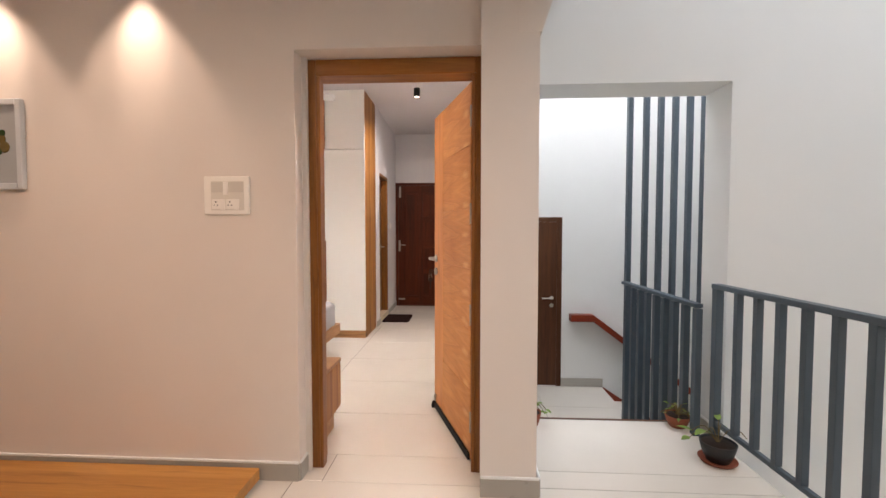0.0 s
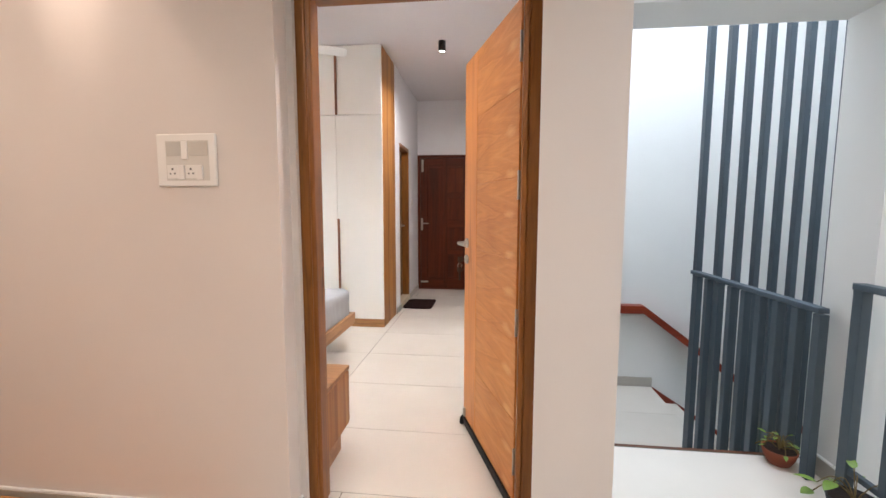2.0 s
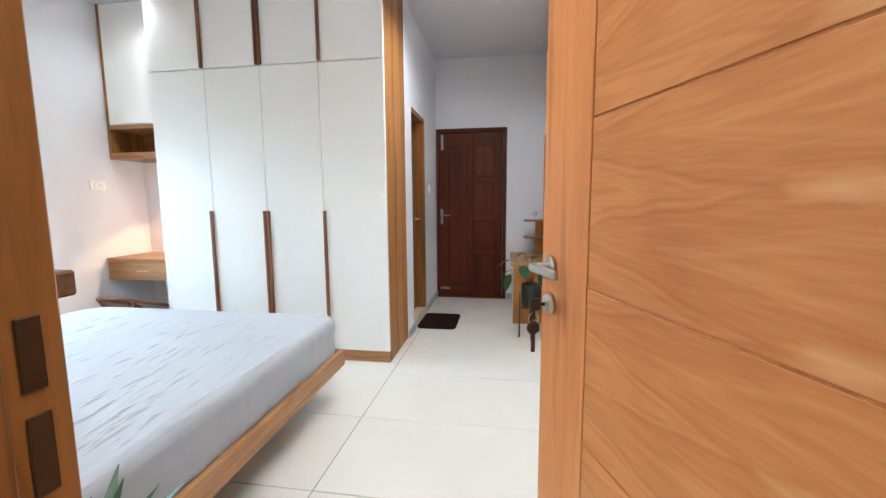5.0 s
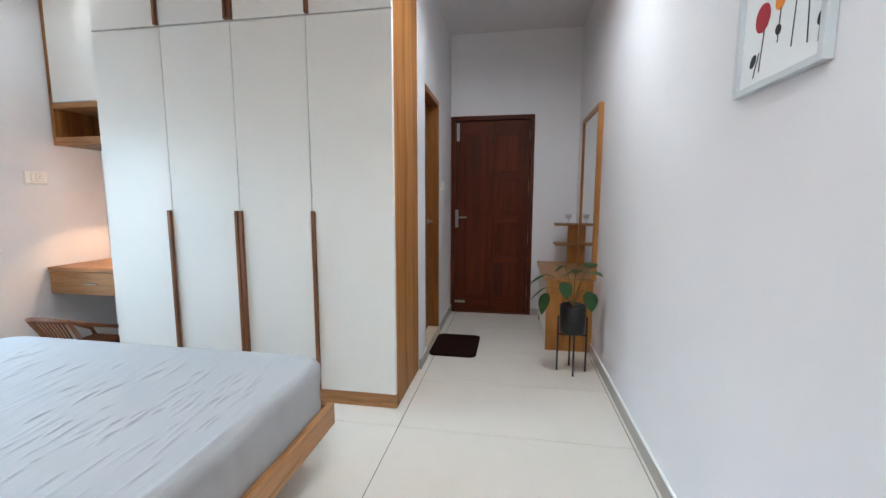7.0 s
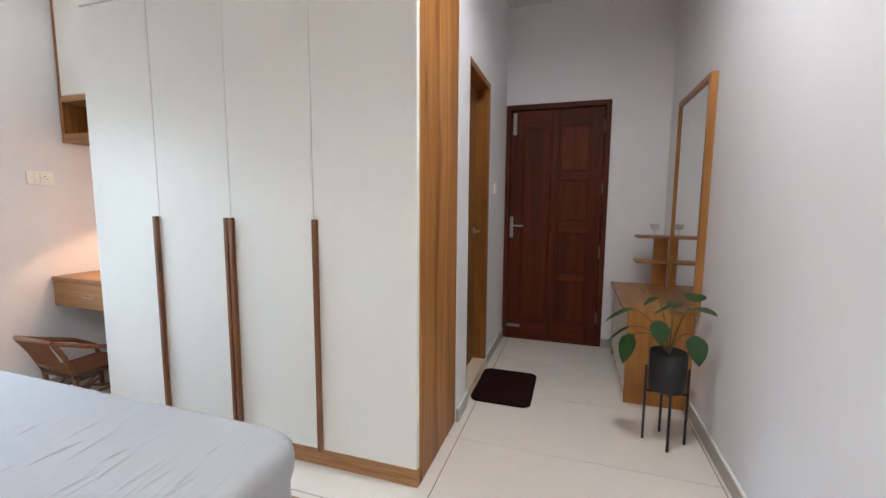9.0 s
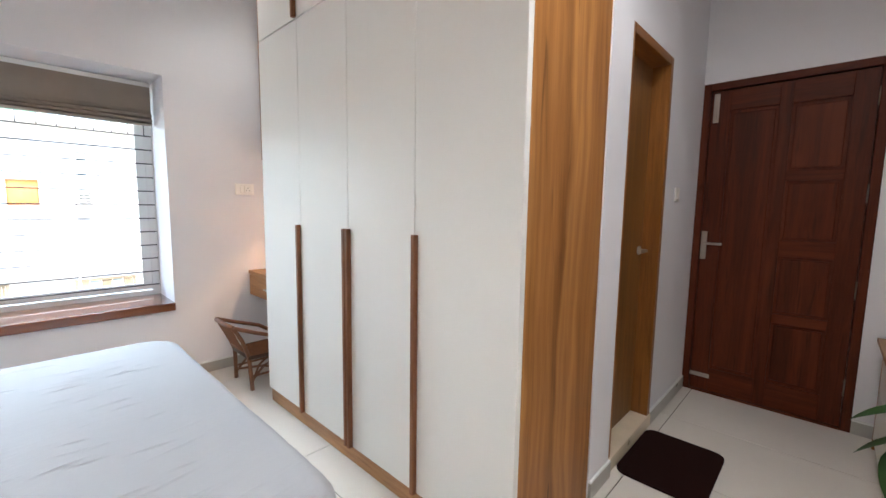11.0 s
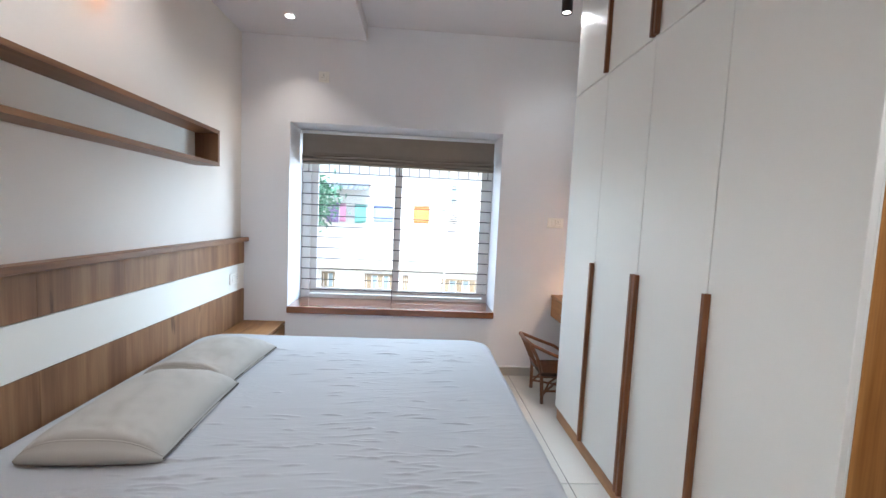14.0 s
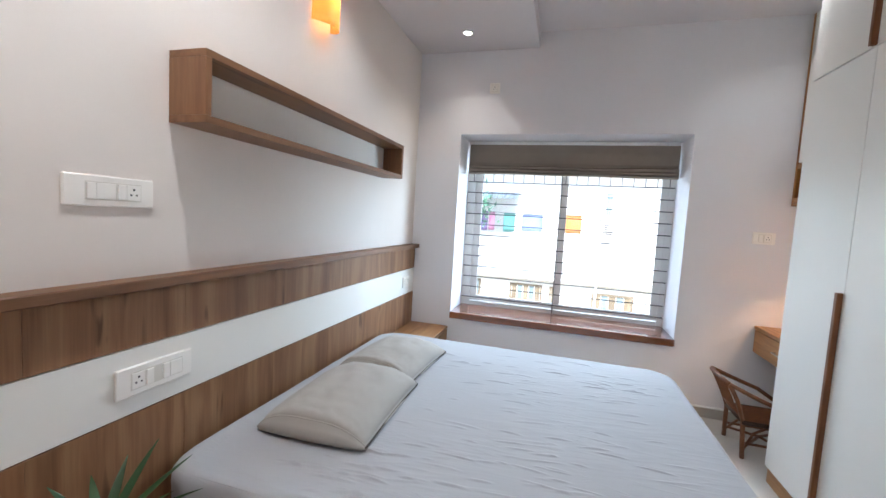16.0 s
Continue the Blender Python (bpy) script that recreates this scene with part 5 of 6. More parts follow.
for z in (2.325, 2.355, 2.54, 2.57):
    ring.append([bm.verts.new((-2.15 + 0.085 * math.cos(a), 2.532 + 0.095 * math.sin(a), z - (0.02 * math.sin(a) if z < 2.34 else 0))) for a in (math.pi * j / 16 for j in range(17))])
for a, b in zip(ring, ring[1:]):
    for j in range(16):
        bm.faces.new((a[j], a[j + 1], b[j + 1], b[j])).smooth = True
bmesh.ops.solidify(bm, geom=bm.faces[:], thickness=0.003)
part("shade", bm, SHADE_L, wl, "glowing amber shade")
part("back_plate", B((-2.19, 2.5305, 2.36), (-2.11, 2.538, 2.5), 0.002), FANW, wl)

# ---- ceiling fan ----
FNX, FNY, FNZ = -1.735, 4.33, 2.64
fan = thing("ceiling_fan", (FNX, FNY, CEIL_Z), "white three-blade ceiling fan at rest", "fan")
part("rod", T([(FNX, FNY, CEIL_Z), (FNX, FNY, FNZ + 0.05)], 0.012, 12), FANW, fan)
part("canopy", L((FNX, FNY, CEIL_Z), [(0.055, -0.0005), (0.05, -0.04), (0.02, -0.06)], 24), FANW, fan)
part("motor", L((FNX, FNY, FNZ), [(0.05, -0.05), (0.095, -0.035), (0.1, 0.02), (0.08, 0.05), (0.02, 0.07)], 32), FANW, fan)
for i in range(3):
    a = math.atan2(4.561 - FNY, -1.261 - FNX) + i * 2 * math.pi / 3
    d, s = Vector((math.cos(a), math.sin(a), 0)), Vector((-math.sin(a), math.cos(a), 0))
    bm = bmesh.new()
    c = Vector((FNX, FNY, FNZ))
    rows = []
    for t, w in ((0.09, 0.03), (0.16, 0.045), (0.2, 0.065), (0.4, 0.07), (0.51, 0.066), (0.535, 0.055), (0.545, 0.03)):
        rows.append([bm.verts.new(c + d * t + s * w * k + Vector((0, 0, -0.012 * k + h))) for k, h in ((-1, 0), (1, 0), (1, 0.006), (-1, 0.006))])
    for p, q in zip(rows, rows[1:]):
        for k in range(4):
            bm.faces.new((p[k], p[(k + 1) % 4], q[(k + 1) % 4], q[k]))
    bm.faces.new(rows[0]), bm.faces.new(rows[-1][::-1])
    part("blade", bm, FANW, fan)

# ---- rattan chair ----
CHX, CHY = -3.285, 5.125
chair = thing("rattan_chair", (CHX, CHY, 0), "small low brown rattan armchair under the desk", "chair")


def ch(x, y, z):
    return (CHX + 0.02 + 0.86 * x, CHY + 0.92 * y, 0.93 * z)


for sx in (-1, 1):
    part("leg", T([ch(0.17 * sx, -0.15, 0), ch(0.15 * sx, -0.16, 0.24)], 0.014, 8), CANE, chair)
    part("leg", T([ch(0.17 * sx, 0.17, 0), ch(0.16 * sx, 0.16, 0.24)], 0.014, 8), CANE, chair)
    part("brace", T([ch(0.165 * sx, -0.15, 0.07), ch(0.0, 0.0, 0.10), ch(-0.165 * sx, 0.16, 0.07)], 0.009, 6), CANE, chair)
    part("brace", T([ch(0.16 * sx, -0.15, 0.10), ch(0.16 * sx, 0.16, 0.10)], 0.008, 6), CANE, chair)
    part("brace", T([ch(0.165 * sx, -0.15, 0.05), ch(0.12 * sx, -0.08, 0.16), ch(0.15 * sx, 0.0, 0.235)], 0.008, 6), CANE, chair)
    part("back_post", T([ch(0.15 * sx, -0.16, 0.24), ch(0.17 * sx, -0.21, 0.38), ch(0.18 * sx, -0.27, 0.49)], 0.013, 8), CANE, chair)
    part("arm", T([ch(0.18 * sx, -0.27, 0.49), ch(0.21 * sx, -0.12, 0.43), ch(0.22 * sx, 0.05, 0.37), ch(0.20 * sx, 0.16, 0.30), ch(0.16 * sx, 0.16, 0.24)], 0.013, 8), CANE, chair)
part("top_rail", T([ch(-0.18, -0.27, 0.49), ch(-0.1, -0.295, 0.505), ch(0.1, -0.295, 0.505), ch(0.18, -0.27, 0.49)], 0.014, 8), CANE, chair)
part("back_rail", T([ch(-0.15, -0.185, 0.30), ch(0, -0.20, 0.30), ch(0.15, -0.185, 0.30)], 0.012, 8), CANE, chair)
for i in range(9):
    x = -0.12 + 0.03 * i
    part("back_cane", T([ch(x, -0.195, 0.30), ch(x * 1.1, -0.24, 0.40), ch(x * 1.2, -0.288, 0.50)], 0.006, 6), CANE, chair)
part("seat_rim", T([ch(-0.16, -0.16, 0.24), ch(0.16, -0.16, 0.24), ch(0.17, 0.17, 0.24), ch(-0.17, 0.17, 0.24), ch(-0.16, -0.16, 0.24)], 0.014, 8), CANE_D, chair)
for i in range(13):
    x = -0.144 + 0.024 * i
    part("seat_cane", T([ch(x, -0.16, 0.248), ch(x, 0.0, 0.243), ch(x, 0.17, 0.248)], 0.0085, 6), CANE, chair)

# ---- lounge side ----
plat = thing("wooden_platform", (-2.5, 1.4, 0), "low honey-coloured wooden platform along the wall", "platform")
for i in range(4):
    part("plank", B((-4.29, 2.262 - 0.42 * (i + 1) + 0.001, 0.012), (-0.905, 2.262 - 0.42 * i - 0.001, 0.072), 0.003), PLATWOOD, plat)
part("base", B((-4.28, 0.6, 0.0), (-0.95, 2.24, 0.0115)), LAM_X, plat)
fp = thing("framed_picture", (-2.35, OUT_Y, 1.455), "botanical print in a pale grey frame", "picture")
AX0, AX1, AZ0, AZ1 = -2.60, -2.092, 1.458, 1.905
part("frame", boxes(((AX0, OUT_Y - 0.025, AZ0), (AX0 + 0.03, OUT_Y - 0.001, AZ1), 0.003), ((AX1 - 0.03, OUT_Y - 0.025, AZ0), (AX1, OUT_Y - 0.001, AZ1), 0.003),
                    ((AX0 + 0.03, OUT_Y - 0.025, AZ0), (AX1 - 0.03, OUT_Y - 0.001, AZ0 + 0.03), 0.003), ((AX0 + 0.03, OUT_Y - 0.025, AZ1 - 0.03), (AX1 - 0.03, OUT_Y - 0.001, AZ1), 0.003)), FRAMEPALE, fp)
part("sheet", B((AX0 + 0.03, OUT_Y - 0.015, AZ0 + 0.03), (AX1 - 0.03, OUT_Y - 0.001, AZ1 - 0.03)), FRAMEGREY, fp)
for dx, dz, r in ((-0.115, 0.25, 0.025), (-0.10, 0.21, 0.03), (-0.13, 0.19, 0.02), (-0.11, 0.28, 0.018), (-0.14, 0.24, 0.02)):
    part("motif", L((AX1 + dx, OUT_Y - 0.0152, AZ0 + dz), [(r, 0), (r * 0.8, -0.001)], 9, "y"), STEMM if r > 0.022 else LEAFM, fp)

# railing of the landing
rail = thing("railing", (1.53, 0.5, 0), "charcoal painted steel railing at the edge of the void", "railing")
part("top_rail", B((1.505, -3.19, 0.925), (1.555, 2.705, 0.952), 0.002), GREY_METAL, rail)
part("bottom_rail", B((1.518, -3.19, 0.155), (1.542, 2.715, 0.18), 0.002), GREY_METAL, rail)
bal = mesh_of("baluster", B((-0.016, -0.016, 0.0), (0.016, 0.016, 0.745), 0.002), GREY_METAL)
for i in range(40):
    ob = new("baluster", bal)
    ob.parent, ob.location = rail, (0, 2.51 - 0.5 - 0.1415 * i, 0.18)
part("end_post", B((1.51, 2.66, 0.0), (1.55, 2.705, 0.925), 0.002), GREY_METAL, rail)
for i in range(1, 5):
    part("support_post", B((1.512, 2.49 - 1.13 * i, 0.0), (1.548, 2.53 - 1.13 * i, 0.155), 0.002), GREY_METAL, rail)

# slatted screen by the stairs
screen = thing("slat_screen", (1.525, 3.4, SZ), "full-height charcoal slatted screen beside the stairs", "screen")
slat = mesh_of("slat", B((-0.02, -0.026, 0.0), (0.02, 0.026, 5.38), 0.002), GREY_METAL)
long_slat = mesh_of("slat", B((-0.02, -0.026, -1.3), (0.02, 0.026, 5.38), 0.002), GREY_METAL)
for i in range(13):
    ob = new("slat", slat if i == 0 else long_slat)
    ob.parent, ob.location = screen, ((0.047, 0.66, 0.0) if i == 0 else (0.188 + 0.1245 * (i - 1), 0.66, 0.0))
low = mesh_of("short_slat", B((-0.019, -0.023, 0.02), (0.019, 0.023, 1.39), 0.002), GREY_METAL)
for i in range(9):
    ob = new("short_slat", low)
    ob.parent, ob.location = screen, (0, 0.54 - 0.134 * i, 0.0)
part("hand_rail", B((1.50, 2.855, 0.785), (1.55, 4.01, 0.81), 0.002), GREY_METAL, screen)

# stair door, handrail and skirting beyond
sd = thing("door_4", (0.9, 5.25, SZ), "brown wooden door on the lower landing, closed", "door", kind="structure")
part("frame_post", B((1.21, 5.235, SZ), (1.268, 5.249, 1.425), 0.002), STAIRD, sd)
part("frame_post", B((0.47, 5.235, SZ), (0.52, 5.249, 1.425), 0.002), STAIRD, sd)
part("frame_head", B((0.52, 5.235, 1.37), (1.21, 5.249, 1.425), 0.002), STAIRD, sd)
sl = part("leaf", B((0.521, 5.24, SZ + 0.01), (1.209, 5.249, 1.369), 0.001), STAIRD, sd)
part("handle", box(L((1.15, 5.24, 0.46), [(0.024, 0), (0.024, -0.01)], 16, "y"), (1.03, 5.195, 0.452), (1.16, 5.208, 0.468), 0.004), STEEL, sl, "steel lever handle")
part("lock_rose", L((1.15, 5.24, 0.37), [(0.024, 0), (0.022, -0.012)], 16, "y"), STEEL, sl)
hr = thing("handrail", (1.6, 5.2, 0.2), "reddish wooden wall handrail running down the stairs", "handrail")
bm = bmesh.new()
path = [(1.36, 0.235), (1.62, 0.235), (3.3, -1.03)]
for (x0, z0), (x1, z1) in zip(path, path[1:]):
    vs = [bm.verts.new(p) for p in ((x0, 5.14, z0 - 0.04), (x1, 5.14, z1 - 0.04), (x1, 5.14, z1 + 0.04), (x0, 5.14, z0 + 0.04), (x0, 5.245, z0 - 0.04), (x1, 5.245, z1 - 0.04), (x1, 5.245, z1 + 0.04), (x0, 5.245, z0 + 0.04))]
    for q in ((0, 1, 2, 3), (7, 6, 5, 4), (0, 4, 5, 1), (1, 5, 6, 2), (2, 6, 7, 3), (3, 7, 4, 0)):
        bm.faces.new([vs[i] for i in q])
part("rail", bm, REDWOOD, hr)
bm = bmesh.new()
vs = [bm.verts.new(p) for p in ((1.77, 5.235, SZ - 0.12), (3.3, 5.235, SZ - 1.12), (3.3, 5.235, SZ - 1.0), (1.77, 5.235, SZ), (1.77, 5.249, SZ - 0.12), (3.3, 5.249, SZ - 1.12), (3.3, 5.249, SZ - 1.0), (1.77, 5.249, SZ))]
for q in ((0, 1, 2, 3), (7, 6, 5, 4), (0, 4, 5, 1), (1, 5, 6, 2), (2, 6, 7, 3), (3, 7, 4, 0)):
    bm.faces.new([vs[i] for i in q])
struct("stair_skirting", bm, REDWOOD, "reddish stair skirting", "trim")
struct("baseboard_stair", B((1.27, 5.236, SZ), (1.765, 5.249, SZ + 0.1), 0.002), SKIRT, "grey tile skirting on the lower landing", "baseboard")
struct("stair_edge", B((COR_X + 0.013, 3.04, -0.05), (1.56, 3.062, -0.002), 0.002), STAIRD, "dark brown wooden nosing at the step edge", "trim")


def pothos(name, x, y, z, r, h, pot_material, label, stems, saucer=True, seed=0, size=1.0, leafy=0.85):
    ob = thing(name, (x, y, z), label, "plant", "pots of trailing pothos")
    rnd = random.Random(seed)
    zz = z
    if saucer:
        part("saucer", L((x, y, z), [(r * 0.9, 0), (r * 1.05, 0.016), (r * 1.0, 0.016), (r * 0.85, 0.006)], 24), TERRA, ob, "clay saucer")
        zz += 0.007
    part("pot", L((x, y, zz), [(r * 0.62, 0), (r * 0.85, h * 0.45), (r, h), (r * 0.94, h), (r * 0.9, h * 0.88)], 24), pot_material, ob)
    part("soil", L((x, y, zz + h * 0.86), [(r * 0.9, 0), (r * 0.88, 0.006), (0.01, 0.012)], 16), SOIL, ob)
    for i in range(stems):
        a = rnd.uniform(0, 6.28)
        ln = rnd.uniform(0.7, 1.7) * r
        start = Vector((x, y, zz + h * 0.9))
        end = start + Vector((math.cos(a) * ln, math.sin(a) * ln, rnd.uniform(-0.3, 0.7) * h))
        if end.z < z + 0.02:
            end.z = z + 0.02
        pts = arc(start, end, 0.05 * rnd.uniform(0.5, 1.5))
        part("stem", T(pts, 0.0022, 5), STEMM, ob)
        for k in (3, 6):
            if rnd.random() < leafy:
                way = (math.cos(a + rnd.uniform(-1, 1)), math.sin(a + rnd.uniform(-1, 1)), rnd.uniform(-0.3, 0.5))
                part("leaf", blade(bmesh.new(), pts[k], way, size * rnd.uniform(0.045, 0.085), size * rnd.uniform(0.03, 0.05), 0.5), LEAFL, ob)
    return ob


pothos("potted_pothos", 1.485, 2.575, 0.0, 0.09, 0.10, BLACK, "pothos in a black bowl on a clay saucer by the railing", 6, True, 3, 1.0, 0.6)
pothos("potted_pothos", 1.475, 2.975, 0.0, 0.075, 0.075, TERRA, "trailing pothos in a clay pot at the step edge", 18, False, 8, 0.5, 0.55)
pothos("potted_pothos", 0.53, 2.92, 0.0, 0.07, 0.10, TERRA, "trailing pothos in a clay pot beside the wall corner", 7, False, 12, 0.7, 0.6)

# ---- skirtings ----
skirt("baseboard_lounge", (-4.29, OUT_Y - 0.014), (DL, OUT_Y - 0.001))
skirt("baseboard_lounge_corner", (PIL_X, PIL_Y - 0.014), (COR_X + 0.005, PIL_Y - 0.001))
skirt("baseboard_landing", (COR_X + 0.001, PIL_Y), (COR_X + 0.012, LY1))
skirt("baseboard_reveal", (DL, OUT_Y - 0.001), (DL + 0.012, FY0))
skirt("baseboard_reveal_east", (DR - 0.012, 2.31), (DR, FY0))
skirt("baseboard_jamb", (JX - 0.014, LY0 - 0.001), (JX - 0.001, LY1))
skirt("baseboard_east", (EAST_X - 0.014, 2.54), (EAST_X - 0.001, 6.148), 0.085)
skirt("baseboard_bath", (BATH_X + 0.017, 5.594), (BATH_X + 0.03, BY0), 0.085)
skirt("baseboard_bath_far", (BATH_X + 0.001, BY1), (BATH_X + 0.014, EXIT_Y - 0.014), 0.085)
skirt("baseboard_north", (EX1, EXIT_Y - 0.014), (EAST_X - 0.015, EXIT_Y - 0.001), 0.085)
skirt("baseboard_west", (WIN_X + 0.001, 2.91), (WIN_X + 0.014, NOOK_Y - 0.001), 0.085)
skirt("baseboard_nook", (WIN_X + 0.014, NOOK_Y - 0.014), (WX[0] - 0.001, NOOK_Y - 0.001), 0.085)

# ---- outside the window ----
STUCCO = surface("stucco", rgb("f0eee8"), 0.85, 0.03, 0.8, 30, 0.1)
SHUTTER = wood("shutter_wood", rgb("75664f"), rgb("8a7a62"), rgb("9b8c74"), "z", 0.5, 5.0)
DARKGLASS = surface("dark_window_glass", rgb("84949a"), 0.12, 0.1, 3, 30, 0.0)
GROUND = surface("bare_ground", rgb("8a7a62"), 0.95, 0.15, 0.5, 6, 0.4, depth=0.02)
SHEETROOF = surface("roof_sheet", rgb("8d9aa5"), 0.45, 0.08, 2, 30, 0.1)
BARK = surface("bark", rgb("4a3a2a"), 0.9, 0.2, 6, 40, 0.6, depth=0.01)
FOLIAGE = surface("foliage", rgb("6a957e"), 0.6, 0.35, 3, 20, 0.0)
bm = bmesh.new()
g = 1500.0
bm.faces.new([bm.verts.new(p) for p in ((-g, -g, -3.4), (g, -g, -3.4), (g, g, -3.4), (-g, g, -3.4))])
struct("ground", bm, GROUND, "bare earth ground outside", "ground")

FXX = -13.0
house = thing("neighbour_house", (FXX - 2, 4.5, -3.4), "white two-storey neighbouring house with wooden shutters", "house")
part("wall", boxes(((FXX - 6, -1.5, -3.4), (FXX, 9.5, 2.9))), STUCCO, house)
part("roof", boxes(((FXX - 6.3, -1.8, 2.9), (FXX + 0.35, 9.8, 3.08), 0.01)), STUCCO, house)
part("ledge", boxes(((FXX, -1.5, -0.32), (FXX + 0.25, 9.5, -0.24), 0.01)), STUCCO, house)


def house_window(y0, y1, z0, z1, leaves, material):
    w = part("window", boxes(((FXX, y0, z0), (FXX + 0.05, y0 + 0.05, z1)), ((FXX, y1 - 0.05, z0), (FXX + 0.05, y1, z1)), ((FXX, y0 + 0.05, z0), (FXX + 0.05, y1 - 0.05, z0 + 0.05)), ((FXX, y0 + 0.05, z1 - 0.05), (FXX + 0.05, y1 - 0.05, z1))), material, house)
    n = leaves
    for i in range(n):
        a, b = y0 + 0.05 + (y1 - y0 - 0.1) * i / n, y0 + 0.05 + (y1 - y0 - 0.1) * (i + 1) / n
        part("shutter" if i % 2 == 0 else "pane", B((FXX + 0.002, a + 0.015, z0 + 0.055), (FXX + 0.03, b - 0.015, z1 - 0.055), 0.003), material if i % 2 == 0 else DARKGLASS, w)


house_window(4.80, 5.95, -1.10, -0.58, 5, SHUTTER)
house_window(2.38, 3.36, -1.02, -0.50, 5, SHUTTER)
house_window(1.05, 1.45, -1.0, -0.48, 2, SHUTTER)
house_window(3.58, 3.75, -1.05, -0.52, 1, SHUTTER)
house_window(4.75, 5.40, 1.68, 2.42, 3, ALU)
house_window(6.3, 7.1, 1.6, 2.42, 3, ALU)
house_window(-0.6, 0.3, -1.05, -0.5, 3, SHUTTER)
ac = thing("air_conditioner", (FXX, 5.07, 1.14), "grey outdoor air conditioner unit on the house wall", "air conditioner")
part("case", B((FXX + 0.002, 4.93, 1.14), (FXX + 0.28, 5.21, 1.50), 0.01), PLASTIC_G, ac)
for i in range(5):
    part("louvre", B((FXX + 0.281, 4.96, 1.18 + 0.06 * i), (FXX + 0.286, 5.18, 1.21 + 0.06 * i)), DARK, ac)

line = thing("clothes_line", (FXX + 1.2, 2.6, -3.4), "washing line with posts in front of the house", "clothes line")
LXX = FXX + 1.2
for y in (0.6, 4.8):
    part("post", T([(LXX, y, -3.4), (LXX, y, 1.75)], 0.025, 8), ALU, line)
part("rope", T([(LXX, 0.6, 1.68), (LXX, 2.6, 1.62), (LXX, 4.8, 1.68)], 0.006, 5), BARS, line)


def cloth(y0, y1, z0, z1, colour, label, seed):
    bm = bmesh.new()
    n = 14
    rows = []
    for i in range(n + 1):
        y = y0 + (y1 - y0) * i / n
        rows.append([bm.verts.new((LXX + 0.03 * noise.noise((y * 9, seed, k)) * (1 - k / 5), y + 0.02 * noise.noise((seed, k, 2.0)), z0 + (z1 - z0) * k / 5 + 0.02 * noise.noise((y * 5, seed, 0)) * (1 - k / 5))) for k in range(6)])
    for a, b in zip(rows, rows[1:]):
        for k in range(5):
            bm.faces.new((a[k], a[k + 1], b[k + 1], b[k])).smooth = True
    bmesh.ops.solidify(bm, geom=bm.faces[:], thickness=0.006)
    solo("hung_cloth", bm, surface("cloth_" + colour, rgb(colour), 0.9, 0.06, 6, 120, 0.1), label, "cloth", ((LXX), (y0 + y1) / 2, z0), "washing on the line")


cloth(1.42, 1.75, 1.10, 1.64, "9a86b8", "purple cloth drying on the line", 1)
cloth(1.78, 1.95, 1.12, 1.63, "c89ab4", "pink cloth drying on the line", 2)
cloth(2.20, 2.52, 1.10, 1.63, "7fb8b4", "teal cloth drying on the line", 3)
cloth(2.72, 3.28, 1.14, 1.62, "a8b8e0", "light blue cloth drying on the line", 4)
cloth(3.85, 4.30, 1.16, 1.66, "e0a468", "orange cloth drying on the line", 5)

shed = thing("sheet_roof", (FXX + 0.6, 1.7, 2.0), "grey corrugated sheet awning on the house wall", "awning")
bm = bmesh.new()
rows = []
for i in range(41):
    y = 1.0 + 1.5 * i / 40
    z = 0.02 * math.sin(i * 1.57)
    rows.append((bm.verts.new((FXX + 0.002, y, 2.32 + z)), bm.verts.new((FXX + 0.95, y, 2.05 + z))))
for a, b in zip(rows, rows[1:]):
    bm.faces.new((a[0], a[1], b[1], b[0]))
bmesh.ops.solidify(bm, geom=bm.faces[:], thickness=0.004)
part("sheet", bm, SHEETROOF, shed)


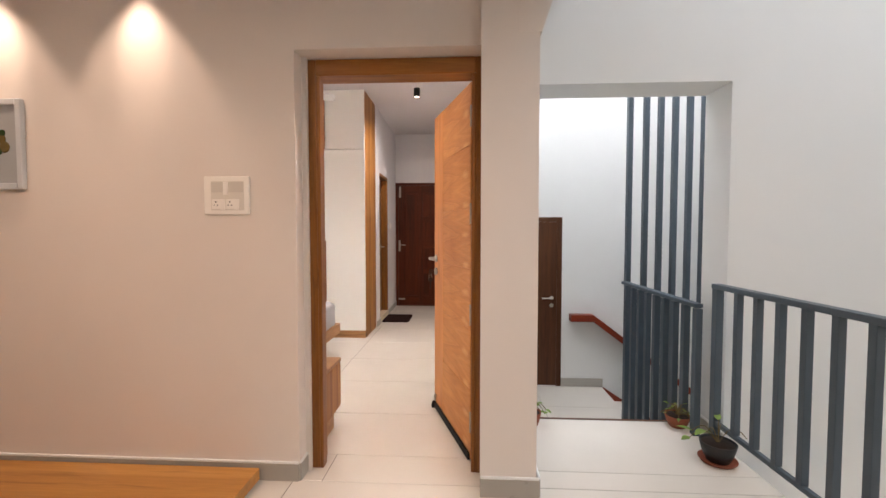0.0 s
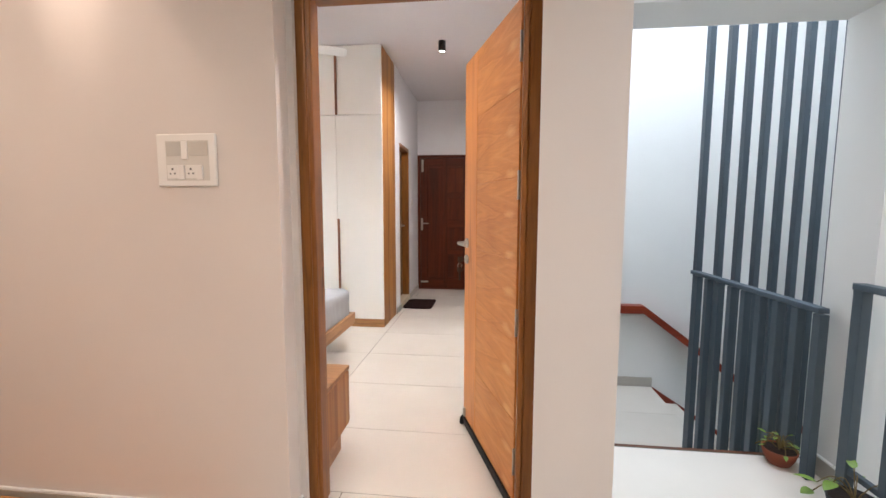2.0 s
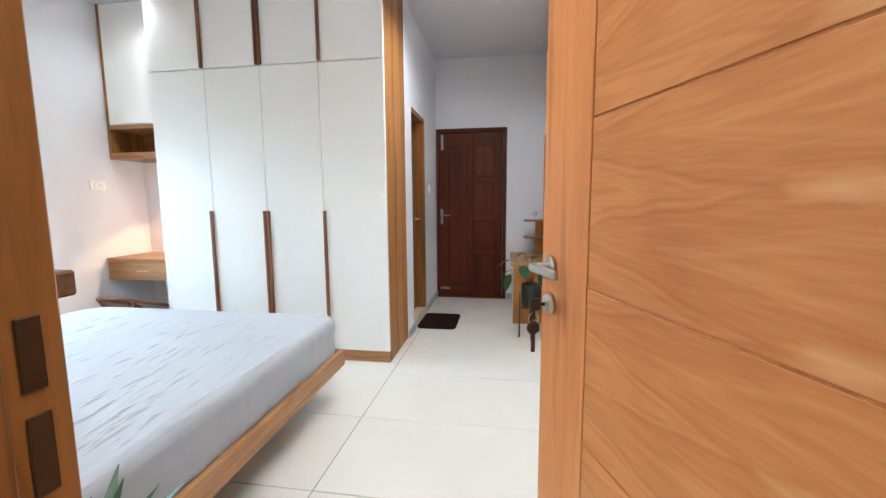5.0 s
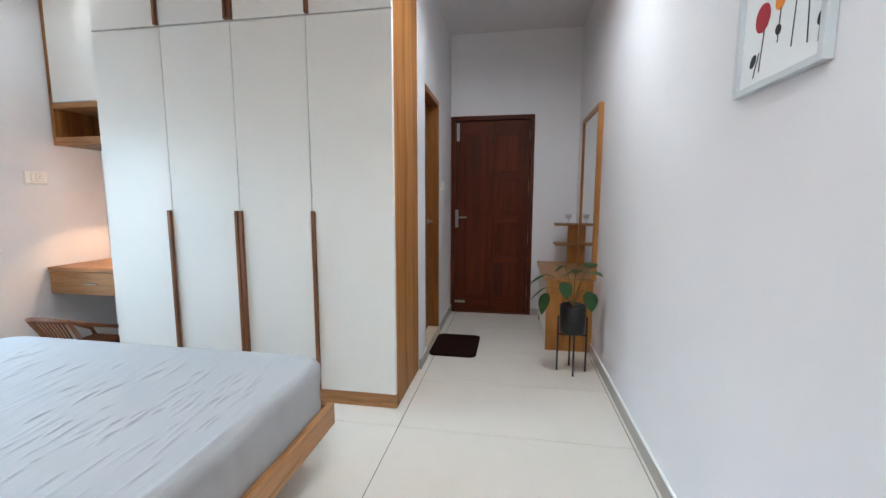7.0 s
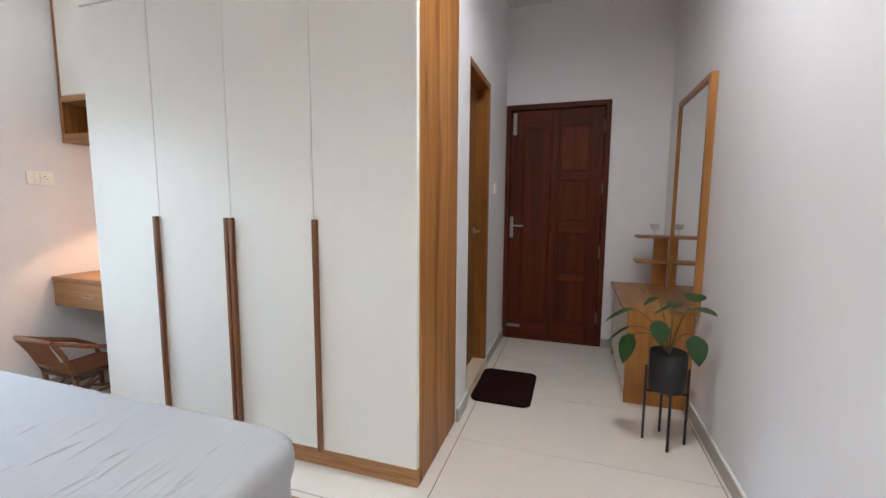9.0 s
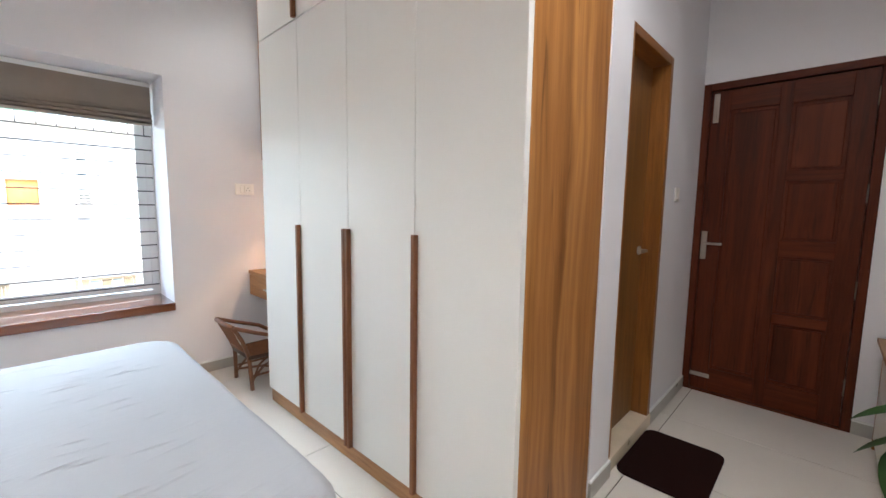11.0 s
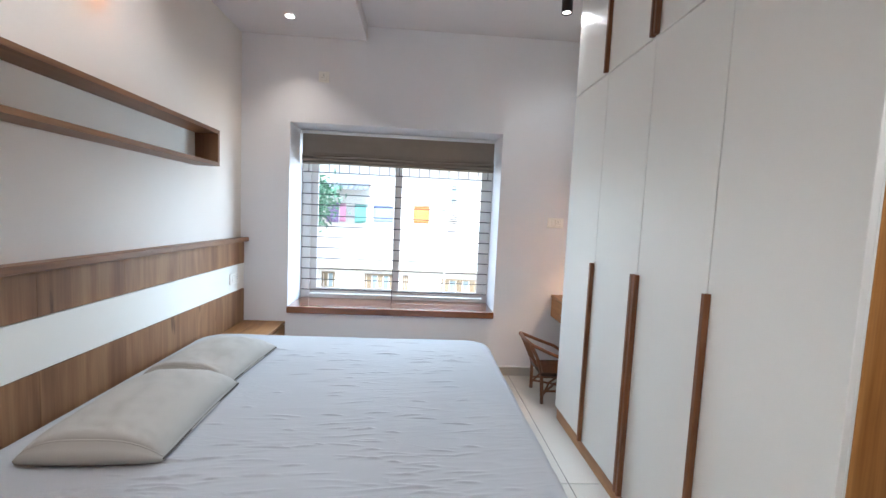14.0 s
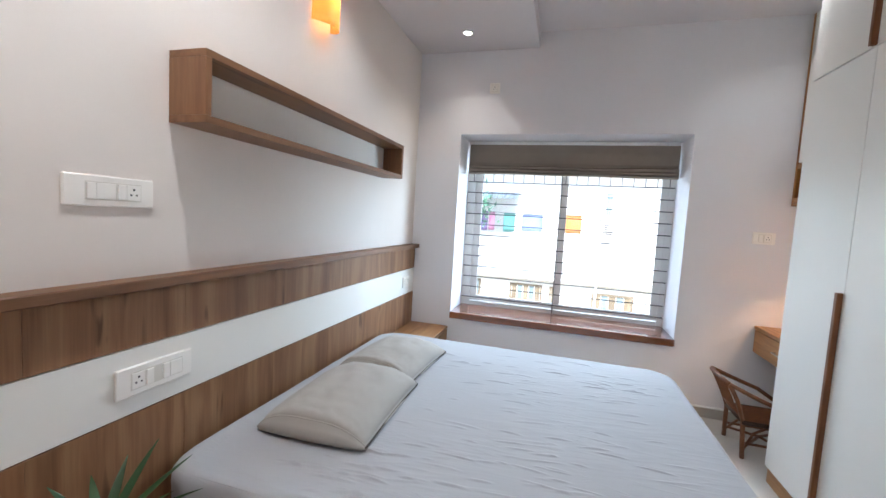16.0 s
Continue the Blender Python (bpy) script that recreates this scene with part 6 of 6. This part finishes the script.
def tree(x, y, height, spread, seed, clumps=260):
    rnd = random.Random(seed)
    ob = thing("tree", (x, y, -3.4), "leafy green tree beside the neighbouring house", "tree", "trees outside")
    part("trunk", T([(x, y, -3.4), (x + 0.1, y + 0.05, -3.4 + height * 0.35), (x, y + 0.1, -3.4 + height * 0.65)], 0.16, 10, 0.07), BARK, ob)
    bm = bmesh.new()
    for i in range(7):
        a = rnd.uniform(0, 6.28)
        p = Vector((x, y + 0.05, -3.4 + height * rnd.uniform(0.4, 0.65)))
        tube(bm, [p, p + Vector((math.cos(a), math.sin(a), 0.9)) * spread * 0.4, p + Vector((math.cos(a), math.sin(a), 1.1)) * spread * 0.7], 0.05, 6, 0.015)
    part("limbs", bm, BARK, ob)
    vs, fs = [], []
    for i in range(clumps):
        u, a, r = rnd.uniform(-1, 1), rnd.uniform(0, 6.28), rnd.uniform(0.35, 1) ** 0.6
        c = Vector((math.cos(a) * math.sqrt(1 - u * u), math.sin(a) * math.sqrt(1 - u * u), u * 0.8)) * spread * r * (0.8 + 0.4 * noise.noise((a, u, seed)))
        c += Vector((x, y, -3.4 + height * 0.78))
        for k in range(9):
            o = c + Vector([rnd.gauss(0, 0.16) for _ in range(3)])
            d = Vector([rnd.gauss(0, 1) for _ in range(3)]).normalized()
            s = d.orthogonal().normalized()
            k0 = len(vs)
            vs += [o - d * 0.11, o + s * 0.05, o + d * 0.11, o - s * 0.05]
            fs.append((k0, k0 + 1, k0 + 2, k0 + 3))
    me = bpy.data.meshes.new("crown")
    me.from_pydata([tuple(v - Vector((x, y, -3.4))) for v in vs], [], fs)
    me.materials.append(FOLIAGE)
    crown = new("crown", me)
    crown.parent = ob
    tagged(crown, kind="stuff")


tree(-11.3, 0.7, 6.3, 1.25, 2)
tree(-20.5, 3.2, 9.5, 2.6, 5, 420)
tree(-20.5, 8.0, 9.0, 2.6, 9, 420)
tree(-20.0, -1.5, 10.0, 2.8, 7, 420)

# ---- floor tiles ----
tile_floor("floor_bedroom", WIN_X, EAST_X, SOUTH_Y, EXIT_Y, -0.992, 3.65, "large glossy off-white floor tiles of the bedroom")
tile_floor("floor_lounge", -4.3, 1.62, -3.2, OUT_Y, 0.455, 2.43, "large glossy off-white floor tiles of the lounge")
tile_floor("floor_landing", COR_X, 1.62, OUT_Y, 3.04, 0.455, 2.43, "large glossy off-white floor tiles of the landing")
tile_floor("floor_doorway", DL, DR, OUT_Y, SOUTH_Y, -3.0, -5.0, "glossy off-white tile in the doorway")
